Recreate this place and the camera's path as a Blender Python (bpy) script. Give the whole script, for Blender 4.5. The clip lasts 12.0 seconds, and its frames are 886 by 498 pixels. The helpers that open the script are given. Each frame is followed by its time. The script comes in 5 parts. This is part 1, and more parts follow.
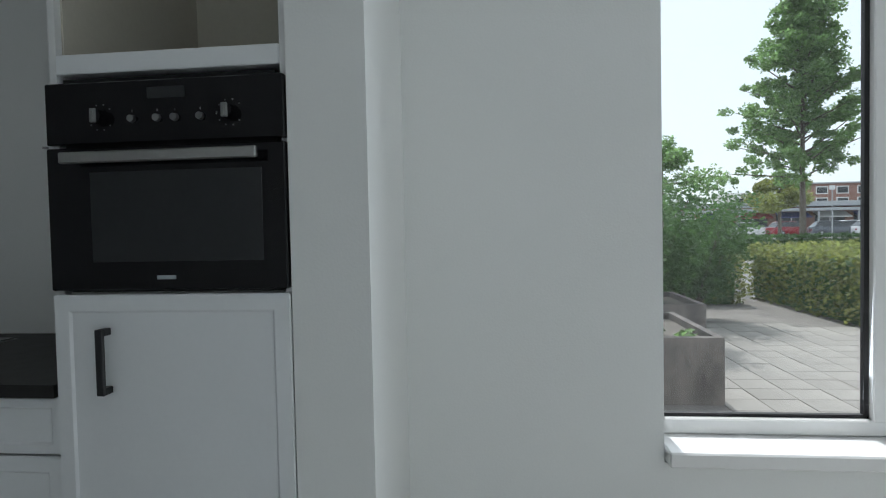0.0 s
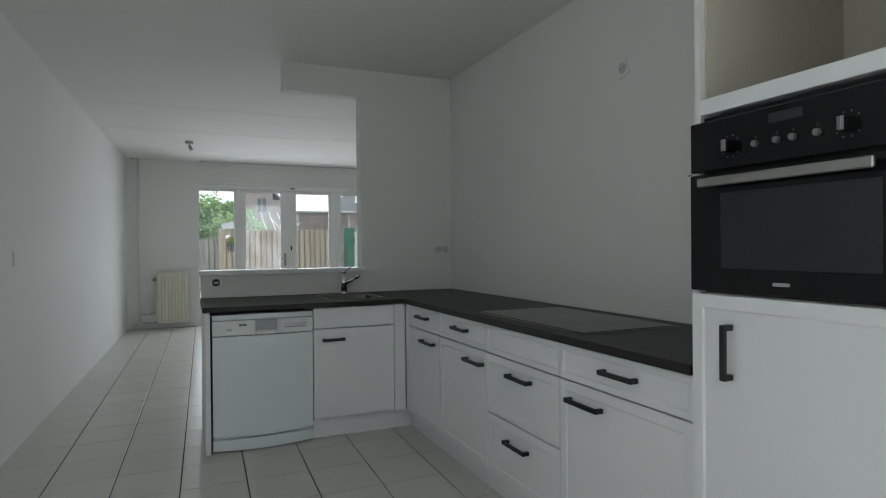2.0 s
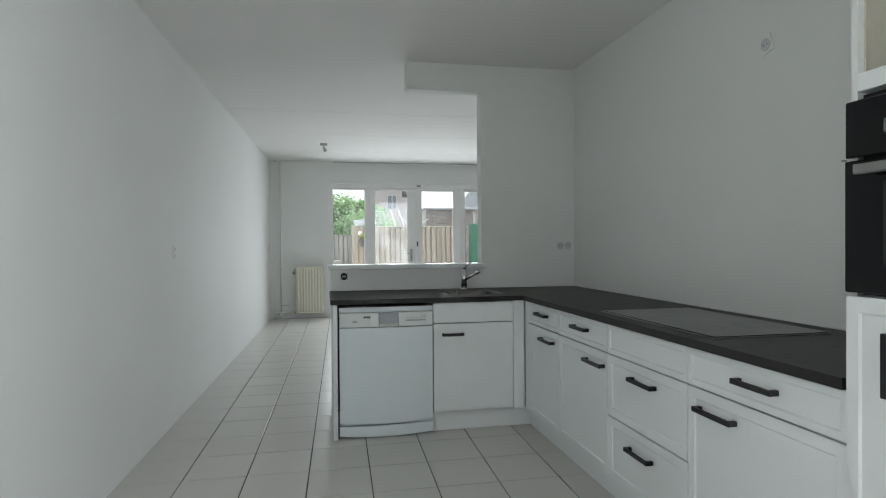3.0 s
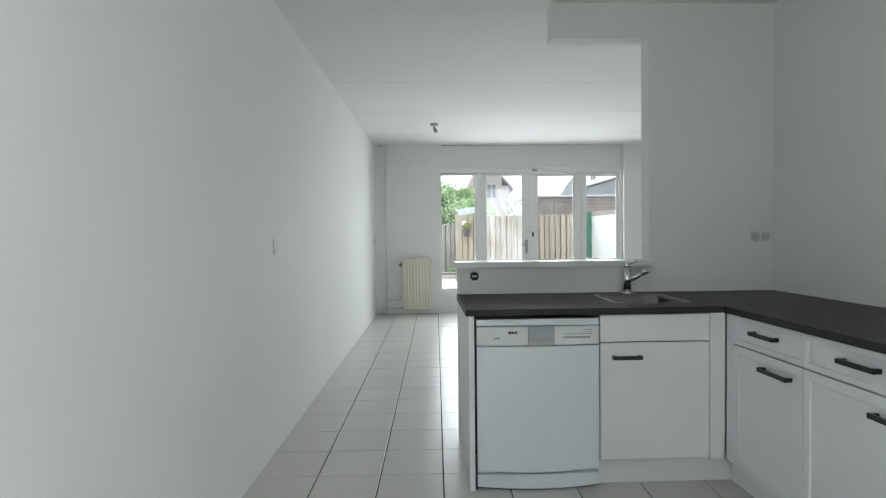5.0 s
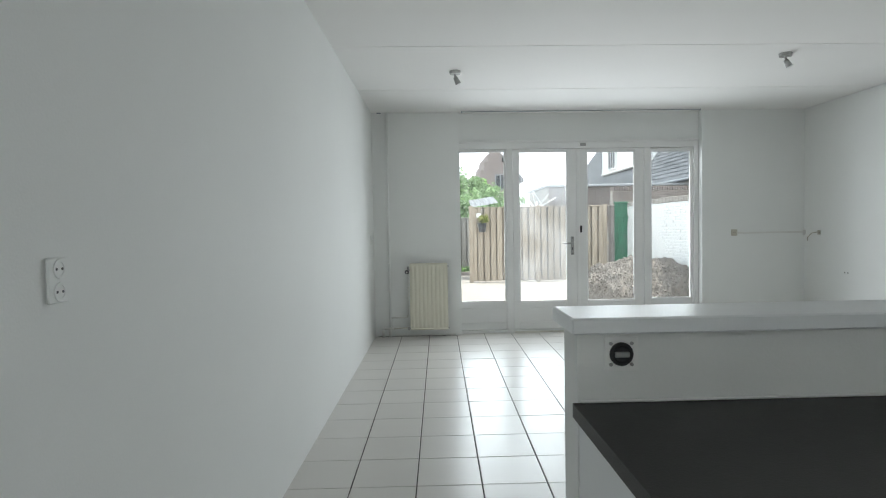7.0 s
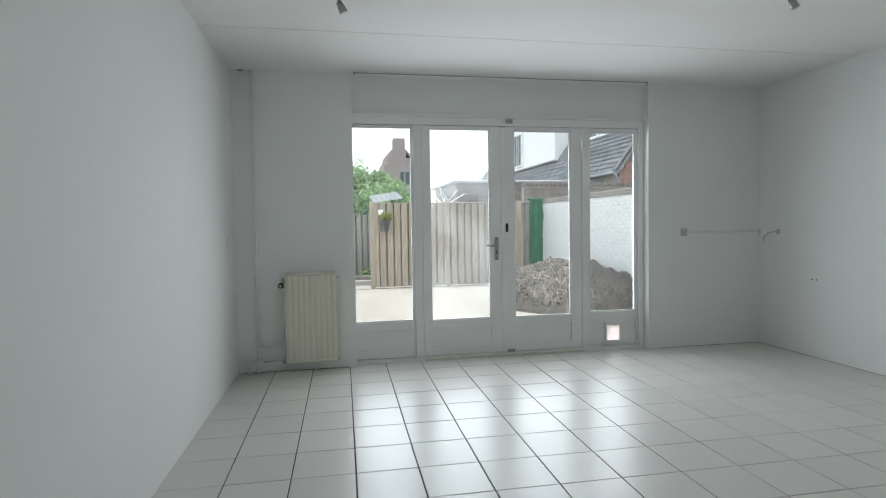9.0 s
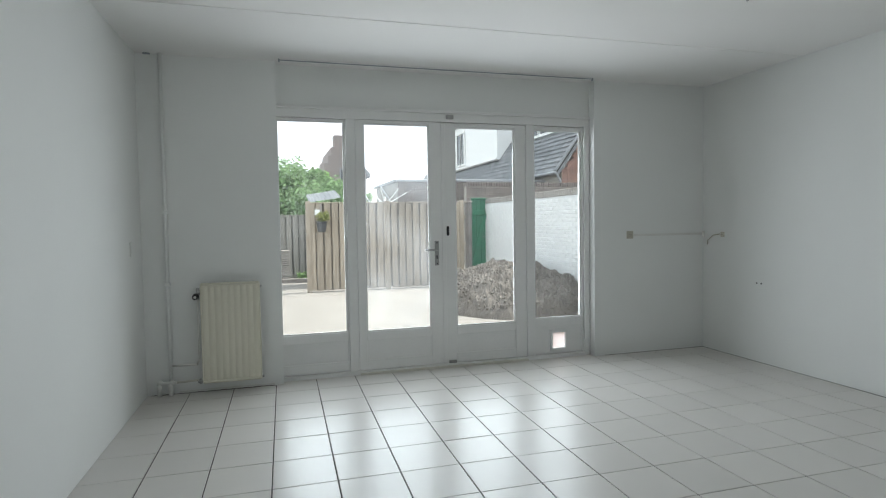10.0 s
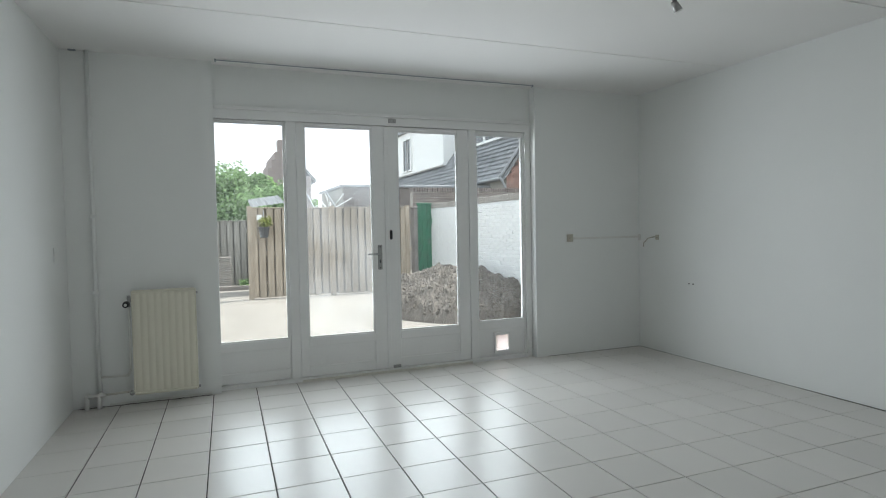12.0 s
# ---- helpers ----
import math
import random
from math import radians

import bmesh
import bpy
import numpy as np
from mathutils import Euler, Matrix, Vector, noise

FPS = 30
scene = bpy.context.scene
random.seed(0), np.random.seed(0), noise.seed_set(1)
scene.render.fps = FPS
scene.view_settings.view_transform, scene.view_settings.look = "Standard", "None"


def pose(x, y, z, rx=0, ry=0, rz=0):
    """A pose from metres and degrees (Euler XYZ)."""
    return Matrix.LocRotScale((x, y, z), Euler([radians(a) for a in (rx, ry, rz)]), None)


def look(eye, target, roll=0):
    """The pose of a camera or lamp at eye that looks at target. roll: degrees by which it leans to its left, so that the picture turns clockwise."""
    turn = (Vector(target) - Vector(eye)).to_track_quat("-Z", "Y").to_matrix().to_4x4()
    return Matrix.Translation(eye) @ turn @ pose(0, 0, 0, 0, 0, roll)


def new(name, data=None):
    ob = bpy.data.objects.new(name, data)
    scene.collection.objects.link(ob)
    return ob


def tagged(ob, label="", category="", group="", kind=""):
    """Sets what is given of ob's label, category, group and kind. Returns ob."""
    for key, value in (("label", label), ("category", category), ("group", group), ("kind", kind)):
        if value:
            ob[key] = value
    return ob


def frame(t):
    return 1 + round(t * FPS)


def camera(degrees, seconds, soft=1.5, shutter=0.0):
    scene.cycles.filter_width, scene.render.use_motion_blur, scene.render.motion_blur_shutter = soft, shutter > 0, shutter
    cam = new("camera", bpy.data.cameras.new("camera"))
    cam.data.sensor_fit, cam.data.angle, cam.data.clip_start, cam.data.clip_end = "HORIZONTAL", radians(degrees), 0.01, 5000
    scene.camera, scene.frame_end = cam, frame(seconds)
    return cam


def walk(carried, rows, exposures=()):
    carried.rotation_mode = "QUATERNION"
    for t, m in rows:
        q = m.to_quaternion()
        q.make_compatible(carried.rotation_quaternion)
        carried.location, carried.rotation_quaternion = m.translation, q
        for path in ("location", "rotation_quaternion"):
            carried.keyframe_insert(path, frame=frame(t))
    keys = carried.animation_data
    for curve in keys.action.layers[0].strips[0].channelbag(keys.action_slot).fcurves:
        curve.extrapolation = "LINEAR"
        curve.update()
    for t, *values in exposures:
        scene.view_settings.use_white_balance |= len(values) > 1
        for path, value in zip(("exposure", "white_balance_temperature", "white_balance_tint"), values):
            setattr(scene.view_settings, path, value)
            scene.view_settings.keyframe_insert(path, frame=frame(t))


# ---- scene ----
cam = camera(74.0, 12.0, soft=1.1)
PATH = [
    (0, (0.921, -0.142, 1.227), (2.908, 0.074, 1.161), -1.2),
    (0.5, (0.867, -0.2, 1.191), (2.674, 0.657, 1.183), -1.2),
    (1, (0.785, -0.254, 1.224), (2.282, 1.071, 1.21), -0.9),
    (1.5, (0.808, -0.329, 1.224), (1.917, 1.336, 1.219), -0.5),
    (2, (0.834, -0.369, 1.234), (1.633, 1.465, 1.226), -0.5),
    (2.5, (0.867, -0.373, 1.234), (1.421, 1.548, 1.222), -0.4),
    (3, (0.888, -0.35, 1.232), (1.28, 1.612, 1.214), -0.4),
    (3.5, (0.867, -0.33, 1.24), (1.125, 1.653, 1.215), -0.5),
    (5.5, (0.658, 1.117, 1.248), (0.713, 3.115, 1.192), -0.7),
    (6, (0.616, 1.706, 1.251), (0.662, 3.705, 1.192), -0.9),
    (6.5, (0.587, 2.294, 1.274), (0.629, 4.293, 1.208), -1.0),
    (8.5, (0.716, 4.101, 1.279), (0.994, 6.08, 1.194), -0.8),
    (9, (0.786, 4.428, 1.27), (1.167, 6.39, 1.188), -0.9),
    (9.5, (0.856, 4.71, 1.291), (1.323, 6.653, 1.202), -0.9),
    (10, (0.924, 4.801, 1.308), (1.491, 6.716, 1.218), -0.9),
    (10.5, (0.95, 4.797, 1.295), (1.594, 6.688, 1.212), -0.9),
    (11, (0.954, 4.785, 1.302), (1.65, 6.659, 1.22), -1.0),
    (11.5, (0.951, 4.786, 1.291), (1.675, 6.649, 1.216), -1.0),
    (12, (0.962, 4.788, 1.289), (1.697, 6.647, 1.216), -1.1),
]
walk(cam, [(t, look(eye, target, roll)) for t, eye, target, roll in PATH], [
    (0.0, 0.22, 6100, 10), (0.5, 0.0, 6200, 10), (1.0, 0.38, 6400, 10), (1.5, 0.72, 6500, 10), (2.0, 0.93, 6500, 10), (2.5, 1.24, 6500, 10),
    (3.5, 1.63, 6500, 10), (5.5, 1.76, 6500, 10), (6.5, 1.68, 6500, 10), (8.5, 1.17, 6450, 10), (12.0, 1.13, 6450, 10),
])

# ---- light ----
world = bpy.data.worlds.new("world")
scene.world = world
world.use_nodes = True
wn = world.node_tree.nodes
sky = wn.new("ShaderNodeTexSky")
sky.sky_type = "NISHITA"
sky.sun_disc = False
SUN_DIR = Vector((0.64, 0.05, 1.05)).normalized()
sky.sun_elevation = math.asin(SUN_DIR.z)
sky.sun_rotation = math.atan2(SUN_DIR.x, SUN_DIR.y)
sky.dust_density = 2.5
# thin broken white cloud over the whole sky
wl = world.node_tree.links
w_co, w_no, w_mr, w_mx = wn.new("ShaderNodeTexCoord"), wn.new("ShaderNodeTexNoise"), wn.new("ShaderNodeMapRange"), wn.new("ShaderNodeMix")
w_no.inputs["Scale"].default_value, w_no.inputs["Detail"].default_value = 2.2, 6
w_mr.inputs[3].default_value, w_mr.inputs[4].default_value = 0.6, 0.95
w_mx.data_type = "RGBA"
w_mx.inputs[7].default_value = (6.4, 6.8, 7.2, 1)
wl.new(w_co.outputs["Generated"], w_no.inputs[0])
wl.new(w_no.outputs[0], w_mr.inputs[0])
wl.new(w_mr.outputs[0], w_mx.inputs[0])
wl.new(sky.outputs[0], w_mx.inputs[6])
wl.new(w_mx.outputs[2], wn["Background"].inputs[0])
wn["Background"].inputs[1].default_value = 0.15

sun_data = bpy.data.lights.new("sun", "SUN")
sun_data.energy, sun_data.angle, sun_data.color = 3.0, radians(0.8), (1.0, 0.97, 0.93)
sun = new("sun", sun_data)
sun.matrix_world = look(SUN_DIR * 40, (0, 0, 0))


def sky_lamp(name, eye, target, w, h, watts, color):
    data = bpy.data.lights.new(name, "AREA")
    data.shape, data.size, data.size_y, data.energy = "RECTANGLE", w, h, watts
    data.color, data.spread = color, radians(150)
    ob = new(name, data)
    ob.matrix_world = look(eye, target)
    return ob


sky_lamp("sky_light_garden", (2.45, 10.03, 1.3), (2.45, 5.0, 0.2), 2.8, 1.8, 24, (0.885, 0.96, 1.015))
sky_lamp("sky_light_front", (2.70, -1.35, 1.5), (0.0, -1.35, 1.3), 1.5, 1.6, 19, (0.88, 0.945, 0.995))


# ---- materials ----
def mat(name, c1, c2=None, scale=6.0, rough=0.5, rough_var=0.08, metal=0.0, bump=0.0, bump_scale=80.0,
        each=0.0, coat=0.0, through_light=0.0, stretch=(1, 1, 1), island=0.0, spec=0.5, detail_mix=0.35, whole=False):
    """Two-scale procedural surface: broad stains and fine grain; whole: the grain runs on from piece to piece."""
    m = bpy.data.materials.new(name)
    m.use_nodes = True
    n, l = m.node_tree.nodes, m.node_tree.links
    b = n["Principled BSDF"]
    c2 = c2 or tuple(v * 0.88 for v in c1)
    geo = n.new("ShaderNodeTexCoord")
    mp = n.new("ShaderNodeMapping")
    mp.inputs["Scale"].default_value = stretch
    l.new(n.new("ShaderNodeNewGeometry").outputs["Position"] if whole else geo.outputs["Object"], mp.inputs[0])
    a = n.new("ShaderNodeTexNoise")
    a.inputs["Scale"].default_value, a.inputs["Detail"].default_value = scale, 5
    f = n.new("ShaderNodeTexNoise")
    f.inputs["Scale"].default_value, f.inputs["Detail"].default_value = bump_scale, 4
    l.new(mp.outputs[0], a.inputs[0])
    l.new(mp.outputs[0], f.inputs[0])
    mixf = n.new("ShaderNodeMix")
    mixf.inputs[0].default_value = detail_mix
    l.new(a.outputs[0], mixf.inputs[2])
    l.new(f.outputs[0], mixf.inputs[3])
    ramp = n.new("ShaderNodeValToRGB")
    ramp.color_ramp.elements[0].position, ramp.color_ramp.elements[1].position = 0.34, 0.66
    ramp.color_ramp.elements[0].color, ramp.color_ramp.elements[1].color = (*c2, 1), (*c1, 1)
    l.new(mixf.outputs[0], ramp.inputs[0])
    out = ramp.outputs[0]
    if each or island:
        hsv = n.new("ShaderNodeHueSaturation")
        rnd = n.new("ShaderNodeObjectInfo").outputs["Random"] if each else n.new("ShaderNodeNewGeometry").outputs["Random Per Island"]
        mr = n.new("ShaderNodeMapRange")
        k = each or island
        mr.inputs[3].default_value, mr.inputs[4].default_value = 1 - k, 1 + k
        l.new(rnd, mr.inputs[0])
        l.new(mr.outputs[0], hsv.inputs["Value"])
        l.new(out, hsv.inputs["Color"])
        out = hsv.outputs[0]
    l.new(out, b.inputs["Base Color"])
    rr = n.new("ShaderNodeMapRange")
    rr.inputs[3].default_value, rr.inputs[4].default_value = max(rough - rough_var, 0.02), min(rough + rough_var, 1)
    l.new(mixf.outputs[0], rr.inputs[0])
    l.new(rr.outputs[0], b.inputs["Roughness"])
    b.inputs["Metallic"].default_value = metal
    b.inputs["Coat Weight"].default_value = coat
    b.inputs["Specular IOR Level"].default_value = spec
    if through_light:
        tl, mx = n.new("ShaderNodeBsdfTranslucent"), n.new("ShaderNodeMixShader")
        bright = n.new("ShaderNodeHueSaturation")
        bright.inputs["Value"].default_value = 1.6
        l.new(out, bright.inputs["Color"])
        l.new(bright.outputs[0], tl.inputs[0])
        mx.inputs[0].default_value = through_light
        l.new(b.outputs[0], mx.inputs[1])
        l.new(tl.outputs[0], mx.inputs[2])
        l.new(mx.outputs[0], n["Material Output"].inputs[0])
    if bump:
        bp = n.new("ShaderNodeBump")
        bp.inputs["Strength"].default_value, bp.inputs["Distance"].default_value = bump, 0.004
        l.new(f.outputs[0], bp.inputs["Height"])
        l.new(bp.outputs[0], b.inputs["Normal"])
    return m


def glass_mat(name, haze=0.0):
    m = bpy.data.materials.new(name)
    m.use_nodes = True
    n, l = m.node_tree.nodes, m.node_tree.links
    out = n["Material Output"]
    n.remove(n["Principled BSDF"])
    tr, gl, df = n.new("ShaderNodeBsdfTransparent"), n.new("ShaderNodeBsdfGlossy"), n.new("ShaderNodeBsdfTranslucent")
    tr.inputs[0].default_value = (0.96, 0.98, 0.97, 1)
    gl.inputs["Roughness"].default_value = 0.01
    fr = n.new("ShaderNodeFresnel")
    fr.inputs[0].default_value = 1.45
    m1, m2 = n.new("ShaderNodeMixShader"), n.new("ShaderNodeMixShader")
    l.new(fr.outputs[0], m1.inputs[0])
    l.new(tr.outputs[0], m1.inputs[1])
    l.new(gl.outputs[0], m1.inputs[2])
    tc, nz, mr = n.new("ShaderNodeTexCoord"), n.new("ShaderNodeTexNoise"), n.new("ShaderNodeMapRange")
    nz.inputs["Scale"].default_value = 3.0
    l.new(tc.outputs["Object"], nz.inputs[0])
    l.new(nz.outputs[0], mr.inputs[0])
    mr.inputs[1].default_value, mr.inputs[2].default_value = 0.3, 0.7
    mr.inputs[3].default_value, mr.inputs[4].default_value = haze * 0.3, haze
    df.inputs[0].default_value = (0.9, 0.93, 0.95, 1)
    l.new(mr.outputs[0], m2.inputs[0])
    l.new(m1.outputs[0], m2.inputs[1])
    l.new(df.outputs[0], m2.inputs[2])
    l.new(m2.outputs[0], out.inputs[0])
    return m


WALL = mat("white_wall_paint", (0.855, 0.865, 0.845), (0.825, 0.835, 0.815), 1.2, 0.75, 0.08, bump=0.12, bump_scale=160)
CEIL = mat("white_ceiling_paint", (0.86, 0.85, 0.83), (0.835, 0.825, 0.805), 0.9, 0.8, 0.05, bump=0.15, bump_scale=120)
TILE = mat("cream_floor_tile", (0.665, 0.645, 0.61), (0.65, 0.63, 0.595), 2.2, 0.29, 0.035, each=0.035, spec=0.34, bump=0.012, bump_scale=9, detail_mix=0.3, whole=True)
GROUT = mat("dark_grout", (0.10, 0.092, 0.08), (0.05, 0.046, 0.04), 9, 0.9, bump=0.3)
FRONT = mat("white_cabinet_lacquer", (0.84, 0.86, 0.87), (0.81, 0.83, 0.84), 3, 0.32, 0.05)
CARC = mat("white_carcass_board", (0.78, 0.79, 0.78), (0.74, 0.75, 0.74), 3, 0.5)
NICHE = mat("cream_niche_board", (0.62, 0.59, 0.50), (0.56, 0.53, 0.45), 3, 0.55)
WORK = mat("dark_stone_laminate", (0.027, 0.026, 0.025), (0.014, 0.0135, 0.013), 18, 0.45, 0.1, spec=0.35, bump=0.1, bump_scale=220)
HANDLE = mat("matt_black_metal", (0.018, 0.018, 0.02), (0.012, 0.012, 0.013), 20, 0.4)
STEEL = mat("brushed_steel", (0.42, 0.42, 0.41), (0.36, 0.36, 0.35), 9, 0.34, 0.06, metal=1.0)
SINKST = mat("dull_sink_steel", (0.26, 0.25, 0.24), (0.20, 0.195, 0.19), 9, 0.26, 0.06, metal=1.0)
CHROME = mat("chrome", (0.75, 0.75, 0.76), (0.68, 0.68, 0.69), 20, 0.12, 0.04, metal=1.0)
OVENBLK = mat("black_enamel_glass", (0.006, 0.006, 0.007), (0.004, 0.004, 0.005), 10, 0.10, 0.04, spec=0.3)
OVENPANE = mat("smoked_oven_glass", (0.022, 0.024, 0.026), (0.018, 0.02, 0.022), 6, 0.08, 0.03)
HOB = mat("black_ceramic_hob", (0.012, 0.012, 0.013), (0.009, 0.009, 0.01), 8, 0.15, 0.05)
KNOB = mat("grey_knob_metal", (0.22, 0.22, 0.22), None, 20, 0.35, metal=0.6)
DISH = mat("white_appliance_enamel", (0.79, 0.855, 0.88), (0.77, 0.835, 0.86), 2, 0.25, 0.04)
DISHPAN = mat("pale_grey_plastic", (0.76, 0.80, 0.79), (0.73, 0.77, 0.76), 3, 0.4)
GREYP = mat("mid_grey_plastic", (0.36, 0.39, 0.42), (0.32, 0.35, 0.38), 8, 0.3)
DARKP = mat("dark_print", (0.06, 0.06, 0.065), None, 8, 0.5)
PLASTIC = mat("white_socket_plastic", (0.87, 0.87, 0.85), (0.84, 0.84, 0.82), 8, 0.35)
PLATE = mat("wall_white_plate", (0.84, 0.85, 0.83), (0.81, 0.82, 0.80), 4, 0.6)
YELLOWP = mat("yellowed_socket_plastic", (0.55, 0.52, 0.44), (0.48, 0.45, 0.38), 8, 0.4)
FRAME = mat("white_window_paint", (0.86, 0.86, 0.845), (0.82, 0.82, 0.805), 4, 0.35, 0.1, bump=0.06, bump_scale=60)
RAD = mat("cream_radiator_enamel", (0.76, 0.73, 0.61), (0.72, 0.69, 0.57), 2, 0.4, 0.06)
PIPE = mat("painted_pipe", (0.72, 0.70, 0.64), (0.63, 0.605, 0.54), 12, 0.5)
GASKET = mat("black_rubber_gasket", (0.02, 0.02, 0.022), None, 20, 0.6)
GLASS = glass_mat("clear_window_glass", 0.006)
# pale film for the dirty pane, with glare and reflections painted in
GLASSH = glass_mat("hazy_window_glass", 0.05)
PINK = mat("pale_flap_plastic", (0.80, 0.70, 0.66), (0.76, 0.66, 0.62), 6, 0.4, through_light=0.6)
SAND = mat("pale_sandy_paving", (0.33, 0.305, 0.27), (0.18, 0.163, 0.143), 1.1, 0.9, bump=0.6, bump_scale=18, detail_mix=0.6)
WOOD = mat("weathered_fence_wood", (0.40, 0.335, 0.26), (0.21, 0.17, 0.125), 4, 0.85, bump=0.4, bump_scale=40, each=0.22, stretch=(6, 6, 0.7))
GREYWOOD = mat("old_grey_fence_wood", (0.30, 0.285, 0.255), (0.16, 0.15, 0.13), 4, 0.9, bump=0.4, bump_scale=40, each=0.2, stretch=(6, 6, 0.7))
SOIL = mat("dry_garden_soil", (0.215, 0.19, 0.163), (0.085, 0.073, 0.062), 5, 0.95, bump=1.0, bump_scale=25, detail_mix=0.5)
CLOD = mat("soil_clod", (0.25, 0.224, 0.195), (0.11, 0.094, 0.078), 6, 0.95, island=0.4)
WBRICK = mat("white_painted_brick", (0.80, 0.80, 0.78), (0.66, 0.66, 0.645), 5, 0.7, bump=0.3, bump_scale=60, each=0.05)
BRICK = mat("red_brown_brick", (0.30, 0.17, 0.13), (0.22, 0.12, 0.095), 7, 0.85, bump=0.4, bump_scale=50, island=0.22)
DBRICK = mat("dark_brown_brick", (0.19, 0.16, 0.145), (0.13, 0.108, 0.097), 3, 0.85, bump=0.4, bump_scale=30, island=0.2)
MORTAR = mat("mortar", (0.40, 0.37, 0.33), (0.30, 0.28, 0.25), 9, 0.9)
ROOF = mat("dark_roof_tile", (0.24, 0.245, 0.25), (0.12, 0.124, 0.13), 4, 0.6, island=0.3, bump=0.2)
GREEN = mat("green_gate_paint", (0.02, 0.17, 0.085), (0.014, 0.11, 0.055), 5, 0.55, bump=0.2)
LEAF = mat("leaf_green", (0.18, 0.28, 0.10), (0.11, 0.19, 0.07), 3, 0.5, through_light=0.72, island=0.45)
# leaf green with distance haze and the pane's reflection mixed into its colour
LEAFHAZE = mat("haze_paled_leaf_green", (0.19, 0.27, 0.14), (0.12, 0.19, 0.09), 3, 0.5, through_light=0.6, island=0.45)
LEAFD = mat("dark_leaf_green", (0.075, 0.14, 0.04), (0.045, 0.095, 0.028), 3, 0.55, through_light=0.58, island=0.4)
LEAFY = mat("yellow_green_leaf", (0.25, 0.26, 0.075), (0.13, 0.165, 0.045), 3, 0.55, through_light=0.58, island=0.45)
BARK = mat("grey_bark", (0.18, 0.15, 0.12), (0.10, 0.08, 0.06), 12, 0.9, bump=0.5, bump_scale=30, stretch=(3, 3, 0.6))
DARKJ = mat("dirty_joint", (0.10, 0.095, 0.085), (0.24, 0.23, 0.21), 9, 0.9)
CONC = mat("grey_concrete", (0.25, 0.225, 0.205), (0.13, 0.115, 0.105), 3, 0.85, bump=0.3, bump_scale=40)
PLANTC = mat("stained_brown_concrete", (0.26, 0.225, 0.20), (0.07, 0.06, 0.055), 4, 0.85, bump=0.12, bump_scale=30, stretch=(1, 1, 0.5))
PAVE = mat("grey_paving_slab", (0.36, 0.33, 0.30), (0.25, 0.23, 0.205), 1.6, 0.85, bump=0.1, bump_scale=50, each=0.07)
GROUND = mat("street_ground", (0.24, 0.23, 0.21), (0.18, 0.17, 0.16), 0.8, 0.9, bump=0.3)
RENDERW = mat("white_board_cladding", (0.80, 0.80, 0.78), (0.74, 0.74, 0.72), 2, 0.5)
DARKGL = mat("dark_window_glass", (0.04, 0.045, 0.05), (0.03, 0.033, 0.036), 2, 0.1, 0.05)
METALG = mat("galvanised_metal", (0.45, 0.46, 0.47), (0.36, 0.37, 0.38), 8, 0.45, metal=0.7)
AWNING = mat("red_awning_cloth", (0.35, 0.06, 0.06), None, 3, 0.8)
AWNB = mat("blue_awning_cloth", (0.08, 0.09, 0.25), None, 3, 0.8)
CARR = mat("red_car_paint", (0.30, 0.02, 0.03), None, 3, 0.25, coat=0.6)
CARW = mat("white_car_paint", (0.75, 0.75, 0.75), None, 3, 0.25, coat=0.6)
CARG = mat("grey_car_paint", (0.10, 0.11, 0.13), None, 3, 0.25, coat=0.6)
RUBBER = mat("tyre_rubber", (0.02, 0.02, 0.02), None, 9, 0.85)
# brick whose colour is lightened to paint in the haze of distance
HAZEBRICK = mat("haze_paled_brick", (0.30, 0.26, 0.245), (0.23, 0.195, 0.18), 3, 0.9, bump=0.3, bump_scale=20)
WMORT = mat("dirty_white_mortar", (0.72, 0.73, 0.73), (0.60, 0.61, 0.61), 7, 0.85)
DUCT = mat("grubby_painted_duct", (0.79, 0.785, 0.755), (0.72, 0.71, 0.675), 9, 0.6)
SOCKIN = mat("grey_socket_insert", (0.62, 0.64, 0.65), (0.56, 0.58, 0.59), 12, 0.4)
ZINC = mat("weathered_zinc", (0.33, 0.34, 0.35), (0.24, 0.25, 0.26), 6, 0.55, metal=0.3)
POTM = mat("dark_flower_pot", (0.06, 0.06, 0.06), None, 9, 0.7)


# ---- mesh helpers ----
def link(name, bm, material, smooth=False):
    me = bpy.data.meshes.new(name)
    bm.normal_update()
    bm.to_mesh(me)
    bm.free()
    me.materials.append(material)
    if smooth:
        me.polygons.foreach_set("use_smooth", [True] * len(me.polygons))
    return new(name, me)


def part(name, bm, material, parent, label="", smooth=False):
    ob = link(name, bm, material, smooth)
    ob.parent = parent
    if parent.type == "EMPTY":
        ob.matrix_parent_inverse = Matrix.Translation(-parent.location)
    if label:
        ob["label"] = label
    return ob


def shared(name, bm, material):
    me = bpy.data.meshes.new(name)
    bm.to_mesh(me)
    bm.free()
    me.materials.append(material)
    return me


def thing(name, label, category, base=(0, 0, 0), group="", kind=""):
    ob = tagged(new(name), label, category, group, kind)
    ob.location = base
    return ob


def setting(name, bm, material, label="", category=""):
    return tagged(link(name, bm, material), label, category, kind="structure")


